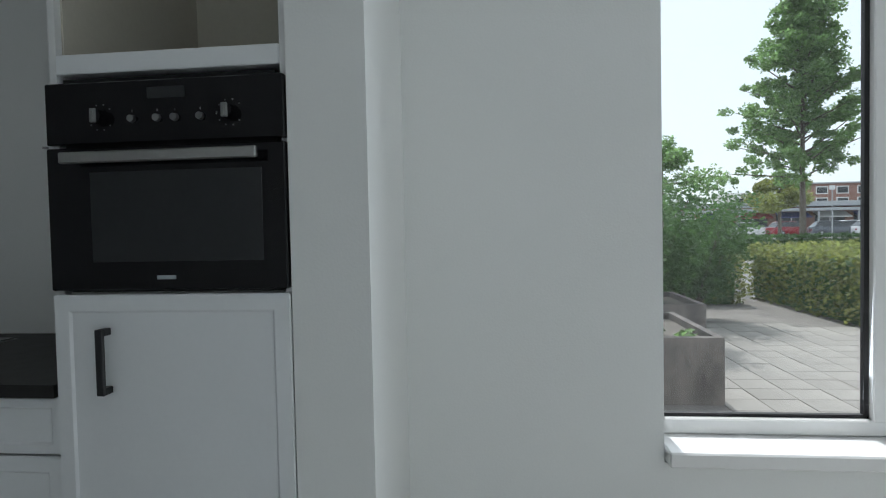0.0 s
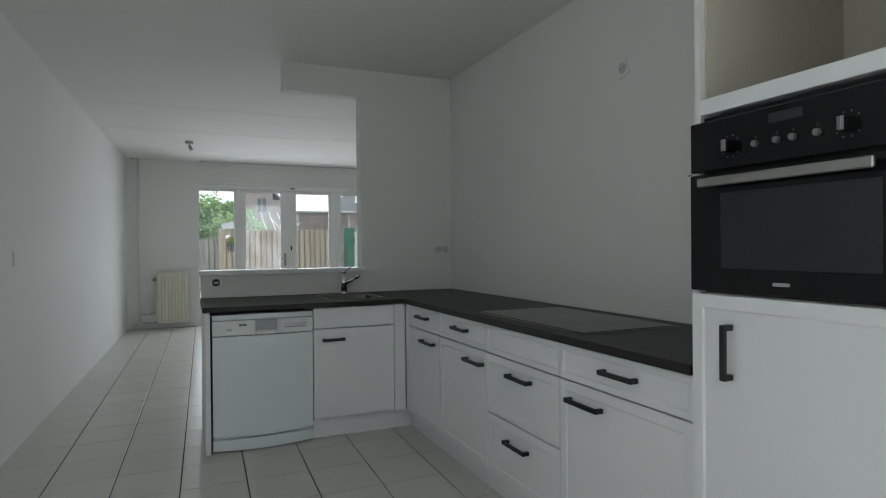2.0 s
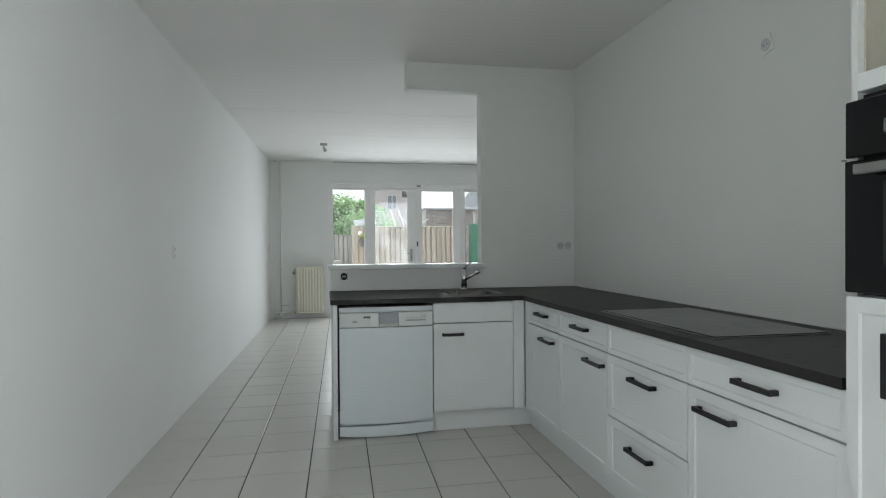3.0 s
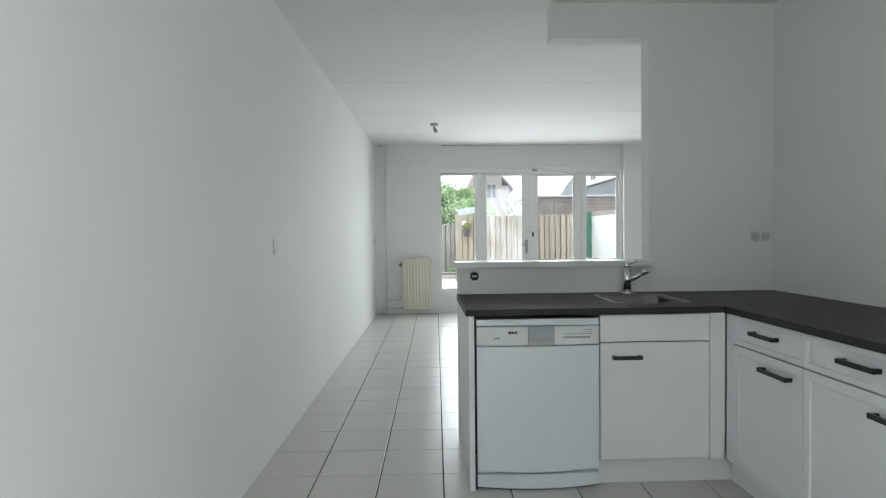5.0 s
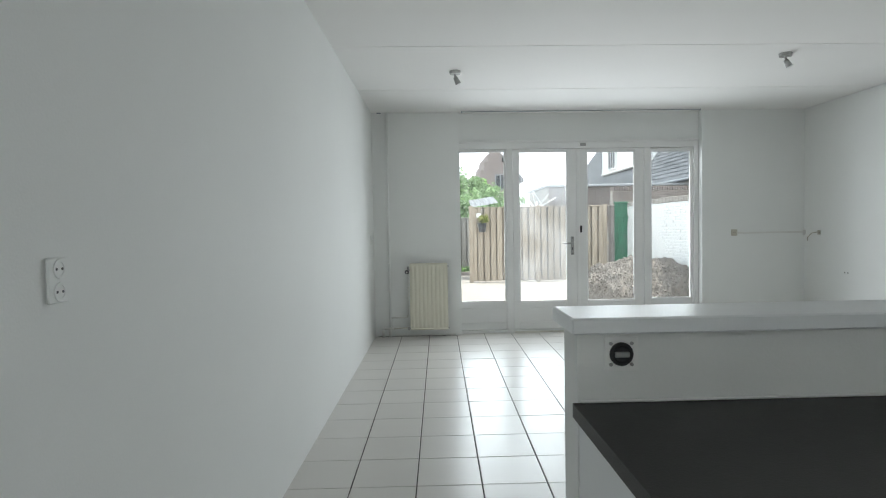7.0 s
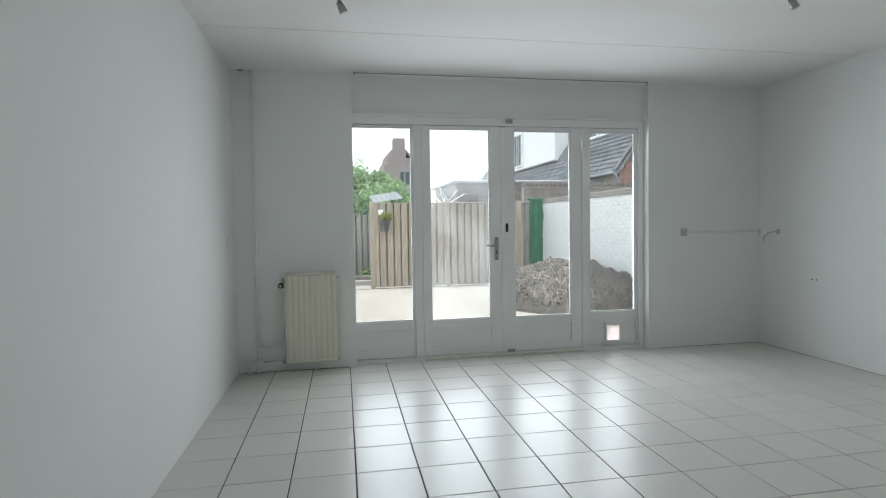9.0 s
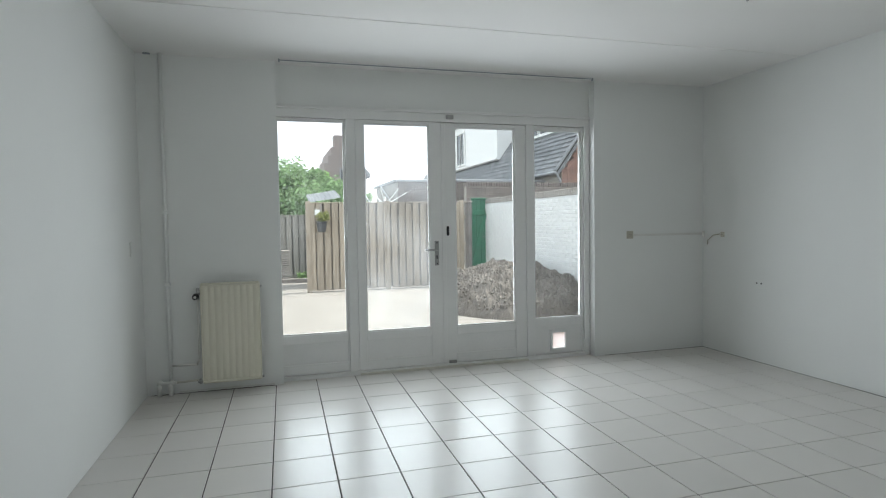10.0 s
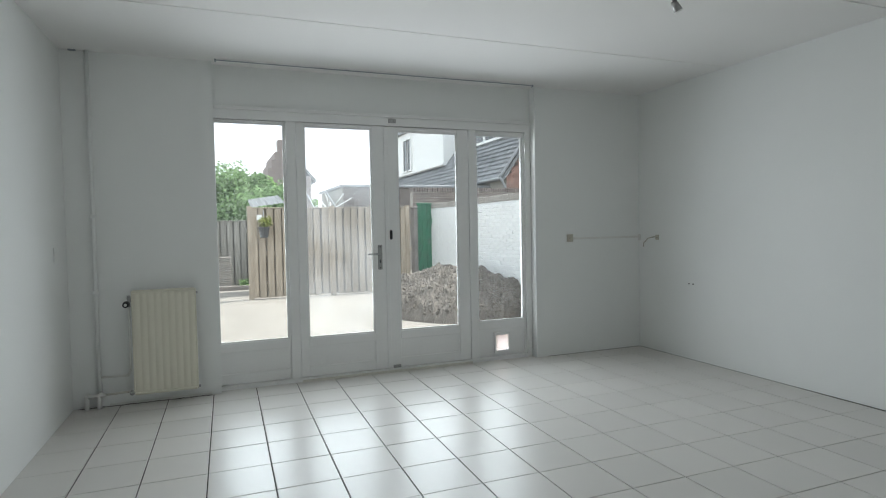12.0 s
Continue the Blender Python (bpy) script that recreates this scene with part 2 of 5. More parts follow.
def box(x0, x1, y0, y1, z0, z1, bevel=0.0, bm=None, segments=1):
    own = bmesh.new()
    bmesh.ops.create_cube(own, size=1.0)
    for v in own.verts:
        v.co = Vector((x0 + (v.co.x + 0.5) * (x1 - x0), y0 + (v.co.y + 0.5) * (y1 - y0), z0 + (v.co.z + 0.5) * (z1 - z0)))
    if bevel:
        bmesh.ops.bevel(own, geom=own.edges[:], offset=bevel, segments=segments, affect="EDGES", profile=0.5)
    if bm is None:
        return own
    join(bm, own)
    return bm


def join(bm, other):
    me = bpy.data.meshes.new("tmp")
    other.to_mesh(me)
    other.free()
    bm.from_mesh(me)
    bpy.data.meshes.remove(me)
    return bm


def cyl(p, q, r0, r1=None, n=16, bm=None, caps=True):
    bm = bm or bmesh.new()
    r1 = r0 if r1 is None else r1
    p, q = Vector(p), Vector(q)
    m = Matrix.Translation((p + q) / 2) @ (q - p).to_track_quat("Z", "Y").to_matrix().to_4x4()
    bmesh.ops.create_cone(bm, cap_ends=caps, segments=n, radius1=r0, radius2=r1, depth=(q - p).length, matrix=m)
    return bm


def tube(points, r, n=10, bm=None):
    """A round pipe along points, with ball joints."""
    bm = bm or bmesh.new()
    for a, b in zip(points, points[1:]):
        cyl(a, b, r, r, n, bm)
    for c in points[1:-1]:
        bmesh.ops.create_icosphere(bm, subdivisions=1, radius=r * 1.02, matrix=Matrix.Translation(c))
    return bm


def slab(us, vs, keep, w0, w1, axis="z"):
    """A sheet of the grid cells that keep(i, j) takes, solid from w0 to w1; axis: the way it is thick."""
    bm = bmesh.new()
    def put(u, v, w):
        return {"z": (u, v, w), "y": (u, w, v), "x": (w, u, v)}[axis]
    vert = {}
    def at(i, j):
        if (i, j) not in vert:
            vert[i, j] = bm.verts.new(put(us[i], vs[j], w0))
        return vert[i, j]
    faces = [bm.faces.new([at(i, j), at(i + 1, j), at(i + 1, j + 1), at(i, j + 1)])
             for i in range(len(us) - 1) for j in range(len(vs) - 1) if keep(i, j)]
    ext = bmesh.ops.extrude_face_region(bm, geom=faces)
    d = Vector(put(0, 0, w1 - w0))
    bmesh.ops.translate(bm, vec=d, verts=[g for g in ext["geom"] if isinstance(g, bmesh.types.BMVert)])
    bmesh.ops.recalc_face_normals(bm, faces=bm.faces)
    return bm


def rings(loops, close_last=True, close_first=False):
    """A skin over closed loops of equal length."""
    bm = bmesh.new()
    vs = [[bm.verts.new(p) for p in loop] for loop in loops]
    n = len(vs[0])
    for a, b in zip(vs, vs[1:]):
        for i in range(n):
            bm.faces.new([a[i], a[(i + 1) % n], b[(i + 1) % n], b[i]])
    if close_last:
        bm.faces.new(vs[-1])
    if close_first:
        bm.faces.new(vs[0][::-1])
    bmesh.ops.recalc_face_normals(bm, faces=bm.faces)
    return bm


def round_rect(x0, x1, y0, y1, z, r, n=5):
    out = []
    for cx, cy, a0 in ((x1 - r, y1 - r, 0), (x0 + r, y1 - r, 90), (x0 + r, y0 + r, 180), (x1 - r, y0 + r, 270)):
        for k in range(n + 1):
            a = radians(a0 + 90 * k / n)
            out.append((cx + r * math.cos(a), cy + r * math.sin(a), z))
    return out


def leaves(bm, n, centre, radii, size, rng, shell=0.55):
    """Scatter small folded leaf quads through an ellipsoid, denser near its skin."""
    c = Vector(centre)
    for _ in range(n):
        d = Vector((rng.gauss(0, 1), rng.gauss(0, 1), rng.gauss(0, 1))).normalized()
        r = shell + (1 - shell) * rng.random() ** 0.6
        lump = 0.82 + 0.3 * noise.noise(d * 2.3 + c)
        p = c + Vector((d.x * radii[0], d.y * radii[1], d.z * radii[2])) * r * lump
        s = size * rng.uniform(0.6, 1.3)
        a = Vector((rng.gauss(0, 1), rng.gauss(0, 1), rng.gauss(0, 0.6))).normalized()
        b = a.cross(Vector((rng.gauss(0, 1), rng.gauss(0, 1), rng.gauss(0, 1)))).normalized()
        q = [p - a * s, p - b * s * 0.55, p + a * s, p + b * s * 0.55]
        bm.faces.new([bm.verts.new(v) for v in q])
    return bm


# ---- the house: floor, walls, ceiling ----
CEIL_Z = 2.625
XR, YB, YF, XK = 5.15, 9.77, -2.7, 2.86      # living room's right wall, garden wall, front wall, kitchen wall
DIV = 4.11                                    # kitchen side of the dividing wall

floor = setting("floor", slab([-0.4, 2.9, 5.3], [YF - 0.1, 4.2, 9.99], lambda i, j: not (i == 1 and j == 0), -0.12, -0.006), GROUT, "pale glazed floor tiles with dark joints", "floor")
setting("ceiling", slab([-0.4, 3.0, 5.3], [YF - 0.1, 4.2, 5.94, 5.952, 7.25, 7.262, 8.63, 8.642, 10.1], lambda i, j: j in (0, 1, 3, 5, 7) and not (i == 1 and j == 0), CEIL_Z, CEIL_Z + 0.2), CEIL,
        "white painted concrete ceiling with plank seams", "ceiling")
setting("ceiling_slab", slab([-0.42, 3.02, 5.32], [YF - 0.12, 4.18, 10.12], lambda i, j: not (i == 1 and j == 0), CEIL_Z + 0.006, CEIL_Z + 0.24), CEIL, "white painted seam filler of the ceiling", "ceiling")
LEAN = 0.0235                                 # the long wall runs off the kitchen's line


def left_x(y):
    """Face of the long wall at y."""
    return -0.012 + LEAN * (y - YB)


lw = bmesh.new()
lv = [lw.verts.new((left_x(y) + d, y, z)) for z in (-0.1, CEIL_Z) for y, d in ((YF - 0.1, 0), (10.05, 0), (10.05, -0.2), (YF - 0.1, -0.2))]
for f in ((3, 2, 1, 0), (4, 5, 6, 7), (0, 1, 5, 4), (1, 2, 6, 5), (2, 3, 7, 6), (3, 0, 4, 7)):
    lw.faces.new([lv[k] for k in f])
bmesh.ops.recalc_face_normals(lw, faces=lw.faces)
setting("wall_left", lw, WALL, "long white plastered wall", "wall")
setting("wall_right", box(XR, XR + 0.15, DIV + 0.12, 10.05, -0.1, CEIL_Z), WALL, "white plastered living room wall", "wall")
setting("wall_garden", slab([-0.012, 1.012, 3.905, XR], [-0.1, CEIL_Z], lambda i, j: i != 1, YB, 10.05, "y"), WALL,
        "white plastered wall beside the garden doors", "wall")
setting("wall_lintel", box(1.012, 3.905, 9.865, 10.05, 2.30, CEIL_Z), WALL, "white board above the garden doors", "wall")
setting("wall_divider", slab([0.925, 1.5, 2.088, XR], [-0.1, 1.042, 2.415, CEIL_Z],
        lambda i, j: i == 2 or j == 0 or (i == 1 and j == 2), DIV, DIV + 0.12, "y"), WALL,
        "white dividing wall with a wide serving opening", "wall")
setting("wall_kitchen", box(XK, XK + 0.15, 0.155, DIV, -0.1, CEIL_Z), WALL, "white plastered kitchen wall", "wall")
setting("wall_pier", box(2.176, XK, 0.155, 0.333, -0.1, CEIL_Z), WALL, "white pier beside the oven cabinet", "wall")
WX = 2.62
setting("wall_window", slab([YF, -2.35, -0.575, 0.155], [-0.1, 0.555, 2.55, CEIL_Z], lambda i, j: not (i == 1 and j == 1), WX, WX + 0.28, "x"), WALL,
        "white plastered wall around the front window", "wall")
setting("wall_front", box(left_x(YF), WX + 0.28, YF - 0.15, YF, -0.1, CEIL_Z), WALL, "plain white front wall", "wall")

# ledge on the half wall
ledge = tagged(link("serving_ledge", box(0.905, 2.105, DIV - 0.04, DIV + 0.16, 1.042, 1.078, 0.004), FRONT),
               "white painted ledge on the low dividing wall", "ledge", kind="structure")


# ---- garden doors ----
GY = 9.885
door_frame = thing("door_frame", "white painted wooden frame of the garden doors", "door frame", (2.45, GY, 0), kind="structure")
for x0, x1, z0, z1 in ((0.945, 1.0, 0.0, 2.30), (1.572, 1.650, 0.0, 2.20), (3.240, 3.318, 0.0, 2.20), (3.845, 3.903, 0.0, 2.30)):
    part("mullion", box(x0, x1, GY - 0.03, GY + 0.08, z0, z1, 0.003), FRAME, door_frame)
part("head", box(1.0, 3.845, GY - 0.035, GY + 0.08, 2.20, 2.30, 0.003), FRAME, door_frame)
part("head_trim", box(1.015, 3.903, GY - 0.055, GY - 0.036, 2.272, 2.298, 0.003), FRAME, door_frame)
part("sill", box(1.0, 3.845, GY - 0.045, GY + 0.09, -0.004, 0.03, 0.004), FRAME, door_frame)
part("threshold", box(1.655, 3.235, GY - 0.07, GY - 0.046, -0.004, 0.018, 0.004), PIPE, door_frame, "worn grey threshold strip")


def light_panel(name, x0, x1, gx0, gx1, gz0, gz1, glass, label, category, y0, y1, hole=None):
    """A door leaf or fixed light: stiles, rails, a kick panel, glazing beads and a pane."""
    t = thing(name, label, category, ((x0 + x1) / 2, GY, 0.03), kind="structure")
    zb, zt = 0.034, 2.196
    part("stile", box(x0, gx0, y0, y1, zb, zt, 0.003), FRAME, t)
    part("stile", box(gx1, x1, y0, y1, zb, zt, 0.003), FRAME, t)
    part("top_rail", box(gx0, gx1, y0, y1, gz1, zt, 0.003), FRAME, t)
    part("bottom_rail", box(gx0, gx1, y0, y1, gz0 - 0.075, gz0, 0.003), FRAME, t)
    if hole:
        part("kick_panel", slab([gx0, hole[0], hole[1], gx1], [zb, hole[2], hole[3], gz0 - 0.075], lambda i, j: i != 1 or j != 1, y0 + 0.012, y1 - 0.01, "y"), FRAME, t)
    else:
        part("kick_panel", box(gx0, gx1, y0 + 0.012, y1 - 0.01, zb, gz0 - 0.075), FRAME, t)
        part("kick_rail", box(gx0, gx1, y0, y1, zb, zb + 0.085, 0.003), FRAME, t)
    for bx0, bx1, bz0, bz1 in ((gx0, gx0 + 0.012, gz0 + 0.012, gz1 - 0.012), (gx1 - 0.012, gx1, gz0 + 0.012, gz1 - 0.012), (gx0, gx1, gz0, gz0 + 0.012), (gx0, gx1, gz1 - 0.012, gz1)):
        part("glazing_bead", box(bx0, bx1, y0 + 0.008, y0 + 0.024, bz0, bz1, 0.002), FRAME, t)
    pane = part("pane", box(gx0 - 0.004, gx1 + 0.004, y0 + 0.026, y0 + 0.032, gz0 - 0.004, gz1 + 0.004), glass, t, "clear glass pane")
    pane.visible_shadow = False
    return t


light_panel("window_2", 1.001, 1.571, 1.006, 1.560, 0.372, 2.192 - 0.012, GLASS, "tall fixed white window light beside the garden doors", "window", GY - 0.012, GY + 0.05)
door_1 = light_panel("door_1", 1.652, 2.418, 1.722, 2.306, 0.366, 2.170, GLASSH, "closed white garden door with hazy tall pane", "door", GY - 0.026, GY + 0.03)
door_2 = light_panel("door_2", 2.424, 3.238, 2.545, 3.126, 0.362, 2.163, GLASS, "closed white garden door with tall pane", "door", GY - 0.022, GY + 0.034)
window_3 = light_panel("window_3", 3.319, 3.844, 3.326, 3.822, 0.375, 2.162, GLASS, "tall fixed white window light with a cat flap below", "window", GY - 0.012, GY + 0.05, (3.505, 3.642, 0.085, 0.238))

# lever handle with long plate on the first door
part("lock_plate", box(2.343, 2.383, GY - 0.034, GY - 0.026, 0.925, 1.145, 0.004), STEEL, door_1, "worn steel lock plate")
part("lever", tube([(2.363, GY - 0.03, 1.065), (2.363, GY - 0.078, 1.065), (2.245, GY - 0.078, 1.067)], 0.009), STEEL, door_1, "steel lever handle", True)
part("keyhole", box(2.357, 2.369, GY - 0.037, GY - 0.034, 0.985, 1.015, 0.001), DARKP, door_1)
part("screw", cyl((2.363, GY - 0.038, 1.128), (2.363, GY - 0.033, 1.128), 0.006, n=10), DARKP, door_1)
part("screw", cyl((2.363, GY - 0.038, 0.942), (2.363, GY - 0.033, 0.942), 0.006, n=10), DARKP, door_1)
part("finger_pull", box(2.458, 2.482, GY - 0.034, GY - 0.022, 1.19, 1.275, 0.008, segments=2), GASKET, door_2, "black oval finger pull")
part("cover_strip", box(2.415, 2.452, GY - 0.034, GY - 0.022, 0.036, 2.19, 0.003), FRAME, door_2)
for z0, z1 in ((2.225, 2.262), (0.034, 0.062)):
    b = box(2.462, 2.532, GY - 0.05, GY - 0.036, z0, z1, 0.003)
    box(2.475, 2.49, GY - 0.056, GY - 0.05, z0 + 0.008, z1 - 0.008, 0.002, b)
    box(2.505, 2.52, GY - 0.056, GY - 0.05, z0 + 0.008, z1 - 0.008, 0.002, b)
    part("bolt", b, STEEL, door_2, "small metal bolt")
flap = part("cat_flap", slab([3.487, 3.507, 3.640, 3.660], [0.062, 0.087, 0.236, 0.262], lambda i, j: i != 1 or j != 1, GY - 0.022, GY - 0.0005, "y"), FRAME, window_3, "white plastic cat flap")
part("flap_door", rings([[(3.5735 + 0.064 * sx * k, GY - 0.004 - d, 0.161 + 0.073 * sz * k) for sx, sz in
     ((-1, -0.75), (-0.75, -1), (0.75, -1), (1, -0.75), (1, 1), (-1, 1))] for k, d in ((1, 0), (0.96, 0.004))]), PINK, flap, "pale translucent flap")

# curtain rail at the ceiling
rail = thing("curtain_rail", "thin white curtain rail under the ceiling", "curtain rail", (2.45, 9.70, CEIL_Z))
part("track", box(1.035, 3.85, 9.692, 9.712, CEIL_Z - 0.018, CEIL_Z, 0.002), FRAME, rail)
part("groove", box(1.04, 3.845, 9.6895, 9.692, CEIL_Z - 0.014, CEIL_Z - 0.007), GREYP, rail, "grey track groove")
for x in (1.04, 3.845):
    part("end_cap", box(x - 0.006, x + 0.006, 9.687, 9.715, CEIL_Z - 0.022, CEIL_Z - 0.0005, 0.002), GREYP, rail)


# ---- front window ----
w1 = thing("window_1", "white framed front window with a deep sill", "window", (WX + 0.1, -1.4, 0.6), kind="structure")
FX = WX + 0.11
for y0, y1 in ((-2.35, -2.29), (-1.27, -1.19), (-0.590, -0.577)):
    part("window_frame", box(FX, FX + 0.07, y0, y1, 0.60, 2.55, 0.004), FRAME, w1)
part("window_frame", box(FX - 0.001, FX + 0.071, -2.35, -0.577, 0.60, 0.646, 0.004), FRAME, w1)
part("window_frame", box(FX - 0.001, FX + 0.071, -2.35, -0.577, 2.49, 2.55, 0.004), FRAME, w1)
for y0, y1 in ((-2.29, -1.27), (-1.19, -0.590)):
    p = part("pane", box(FX + 0.03, FX + 0.036, y0, y1, 0.646, 2.49), GLASS, w1, "clear glass pane")
    p.visible_shadow = False
    g = box(FX + 0.024, FX + 0.042, y0, y0 + 0.014, 0.646, 2.49)
    box(FX + 0.024, FX + 0.042, y1 - 0.014, y1, 0.646, 2.49, 0, g)
    box(FX + 0.024, FX + 0.042, y0 + 0.014, y1 - 0.014, 0.646, 0.656, 0, g)
    part("gasket", g, GASKET, w1, "black rubber gasket")
part("window_sill", box(WX - 0.045, FX + 0.06, -2.348, -0.579, 0.556, 0.599, 0.005), FRAME, w1, "white window sill")


# ---- kitchen ----
def facing(plane, start, axis):
    """From a front drawn along +x and looking to -y to its place: axis 'y' looks to -y, axis 'x' looks to -x."""
    if axis == "y":
        return Matrix.Translation((start, plane, 0))
    return Matrix.Translation((plane, start, 0)) @ Matrix.Rotation(radians(-90), 4, "Z")


def front_panel(w, z0, z1, m, framed=True):
    bm = box(0.0015, w - 0.0015, 0, 0.018, z0, z1)
    bm.faces.ensure_lookup_table()
    bm.normal_update()
    face = [f for f in bm.faces if f.normal.y < -0.9]
    if framed:
        k = min(0.052, (z1 - z0) * 0.24)
        bmesh.ops.inset_region(bm, faces=face, thickness=k, depth=0)
        bmesh.ops.inset_region(bm, faces=face, thickness=0.008, depth=-0.005)
    bmesh.ops.bevel(bm, geom=[e for e in bm.edges if e.is_boundary is False and e.calc_face_angle(0) > 1.2], offset=0.0025, segments=2, affect="EDGES")
    bm.transform(m)
    return bm


def bow_handle(a, z, length, m, upright=False):
    """A flat black bar on two posts."""
    def bx(u0, u1, y0, y1, v0, v1, bm):
        return box(v0, v1, y0, y1, u0, u1, 0.0015, bm) if upright else box(u0, u1, y0, y1, v0, v1, 0.0015, bm)
    bm = bmesh.new()
    s, c = (z, a) if upright else (a, z)
    bx(s, s + length, -0.034, -0.024, c - 0.009, c + 0.009, bm)
    bx(s, s + 0.016, -0.0245, 0.0, c - 0.0085, c + 0.0085, bm)
    bx(s + length - 0.016, s + length, -0.0245, 0.0, c - 0.0085, c + 0.0085, bm)
    bm.transform(m)
    return bm


def base_unit(name, label, axis, plane, start, width, depth, fronts, z_top=0.852, group="kitchen base cabinets"):
    """fronts: rows of (kind, z0, z1, handle start along the front or None, handle z, handle length)."""
    m = facing(plane, start, axis)
    base = m @ Vector((width / 2, depth / 2, 0.0))
    t = thing(name, label, "kitchen cabinet", base, group)
    c = slab([0.002, 0.018, width - 0.018, width - 0.002], [0.125, 0.141, z_top - 0.016, z_top], lambda i, j: i != 1 or j != 1, 0.022, depth, "y")
    c.transform(m)
    part("body", c, CARC, t)
    bk = box(0.018, width - 0.018, depth - 0.01, depth - 0.004, 0.141, z_top - 0.016)
    bk.transform(m)
    part("back_panel", bk, CARC, t)
    for kind, z0, z1, h0, hz, hl in fronts:
        f = part(kind, front_panel(width, z0, z1, m, not kind.startswith("flat")), FRONT, t)
        if h0 is not None:
            part("handle", bow_handle(h0, hz, hl, m), HANDLE, f, "matt black bar handle")
    pl = box(0, width, 0.058, 0.074, 0.0, 0.124)
    pl.transform(m)
    part("plinth", pl, FRONT, t)
    return t


XFR = 2.192
YA, YB1, YC, YD, YE = 0.912, 1.594, 2.222, 2.815, 3.325
base_unit("base_cabinet", "white framed cabinet with drawer over door beside the oven", "x", XFR, YB1, YB1 - YA, 0.64,
          [("drawer", 0.712, 0.848, YB1 - 1.322, 0.785, 0.175), ("door", 0.132, 0.706, YB1 - 1.524, 0.640, 0.197)])
base_unit("drawer_cabinet", "white framed cabinet with two deep drawers under the hob", "x", XFR, YC, YC - YB1, 0.64,
          [("panel", 0.712, 0.848, None, 0, 0), ("drawer", 0.420, 0.706, YC - 1.990, 0.640, 0.19), ("drawer", 0.132, 0.414, YC - 2.015, 0.328, 0.188)])
base_unit("base_cabinet", "white framed cabinet with one drawer over a door", "x", XFR, YD, YD - YC, 0.64,
          [("drawer", 0.712, 0.848, YD - 2.595, 0.788, 0.177), ("door", 0.132, 0.706, YD - 2.444, 0.640, 0.198)])
base_unit("corner_cabinet", "narrow white framed cabinet at the corner", "x", XFR, YE, YE - YD, 0.64,
          [("drawer", 0.712, 0.848, YE - 3.150, 0.790, 0.18), ("door", 0.132, 0.706, YE - 3.078, 0.645, 0.20)])
sink_unit = base_unit("sink_cabinet", "plain white sink cabinet with one door beside the dishwasher", "y", 3.396, 1.569, 2.110 - 1.569, 0.70,
          [("flat_panel", 0.716, 0.846, None, 0, 0), ("flat_door", 0.140, 0.710, 0.057, 0.641, 0.142)], 0.70)
part("corner_post", box(2.112, 2.190, 3.398, 3.414, 0.126, 0.852, 0.002), FRONT, sink_unit)
part("corner_plinth", box(2.11, 2.249, 3.454, 3.470, 0, 0.124), FRONT, sink_unit)
part("corner_plinth", box(2.250, 2.266, 3.325, 3.470, 0, 0.124), FRONT, sink_unit)
part("corner_post_side", box(2.194, 2.210, 3.328, 3.396, 0.126, 0.852, 0.002), FRONT, sink_unit)
end_panel = tagged(link("end_panel", box(0.928, 0.956, 3.390, DIV - 0.001, 0.0, 0.852, 0.002), FRONT), "white end panel beside the dishwasher", "panel")

# worktop, one piece with a hole for the sink
worktop = thing("worktop", "dark grey stone-look laminate worktop, L-shaped", "worktop", (2.0, 3.7, 0.853))
part("sink_section", slab([0.914, 1.715, 2.070, 2.1708], [3.375, 3.535, 3.955, DIV], lambda i, j: i != 1 or j != 1, 0.853, 0.884), WORK, worktop)
part("hob_section", slab([2.171, XK], [YA, DIV], lambda i, j: True, 0.853, 0.884), WORK, worktop)
seal = tagged(link("worktop_seal", box(0.93, XK - 0.006, DIV - 0.006, DIV, 0.884, 0.890, 0.002), PLASTIC), "white silicone seal along the worktop", "seal", kind="structure")
tagged(link("worktop_seal", box(XK - 0.006, XK, YA, DIV - 0.006, 0.884, 0.890, 0.002), PLASTIC), "white silicone seal along the worktop", "seal", kind="structure")

# sink and tap
sx0, sx1, sy0, sy1, sz = 1.692, 2.092, 3.512, 3.982, 0.884
sink = thing("sink", "small square stainless steel sink set into the worktop", "sink", ((sx0 + sx1) / 2, (sy0 + sy1) / 2, sz))
loops = [round_rect(sx0, sx1, sy0, sy1, sz + 0.0005, 0.05), round_rect(sx0 + 0.004, sx1 - 0.004, sy0 + 0.004, sy1 - 0.004, sz + 0.004, 0.048),
         round_rect(sx0 + 0.022, sx1 - 0.022, sy0 + 0.024, sy1 - 0.028, sz + 0.0025, 0.07), round_rect(sx0 + 0.028, sx1 - 0.028, sy0 + 0.032, sy1 - 0.036, sz - 0.012, 0.075),
         round_rect(sx0 + 0.036, sx1 - 0.036, sy0 + 0.04, sy1 - 0.044, sz - 0.125, 0.07), round_rect(sx0 + 0.06, sx1 - 0.06, sy0 + 0.065, sy1 - 0.07, sz - 0.15, 0.06)]
part("bowl", rings(loops), SINKST, sink, smooth=True)
part("drain", cyl((1.892, 3.74, sz - 0.149), (1.892, 3.74, sz - 0.144), 0.042, n=20), CHROME, sink, "round chrome drain")
tap = thing("tap", "chrome mixer tap with a pull-out spout and lever", "tap", (1.926, 4.030, sz))
part("base", cyl((1.926, 4.030, sz), (1.926, 4.030, sz + 0.012), 0.030, 0.026, 20), CHROME, tap, smooth=False)
part("body", cyl((1.926, 4.030, sz + 0.012), (1.926, 4.030, sz + 0.155), 0.023, 0.021, 20), CHROME, tap, smooth=True)
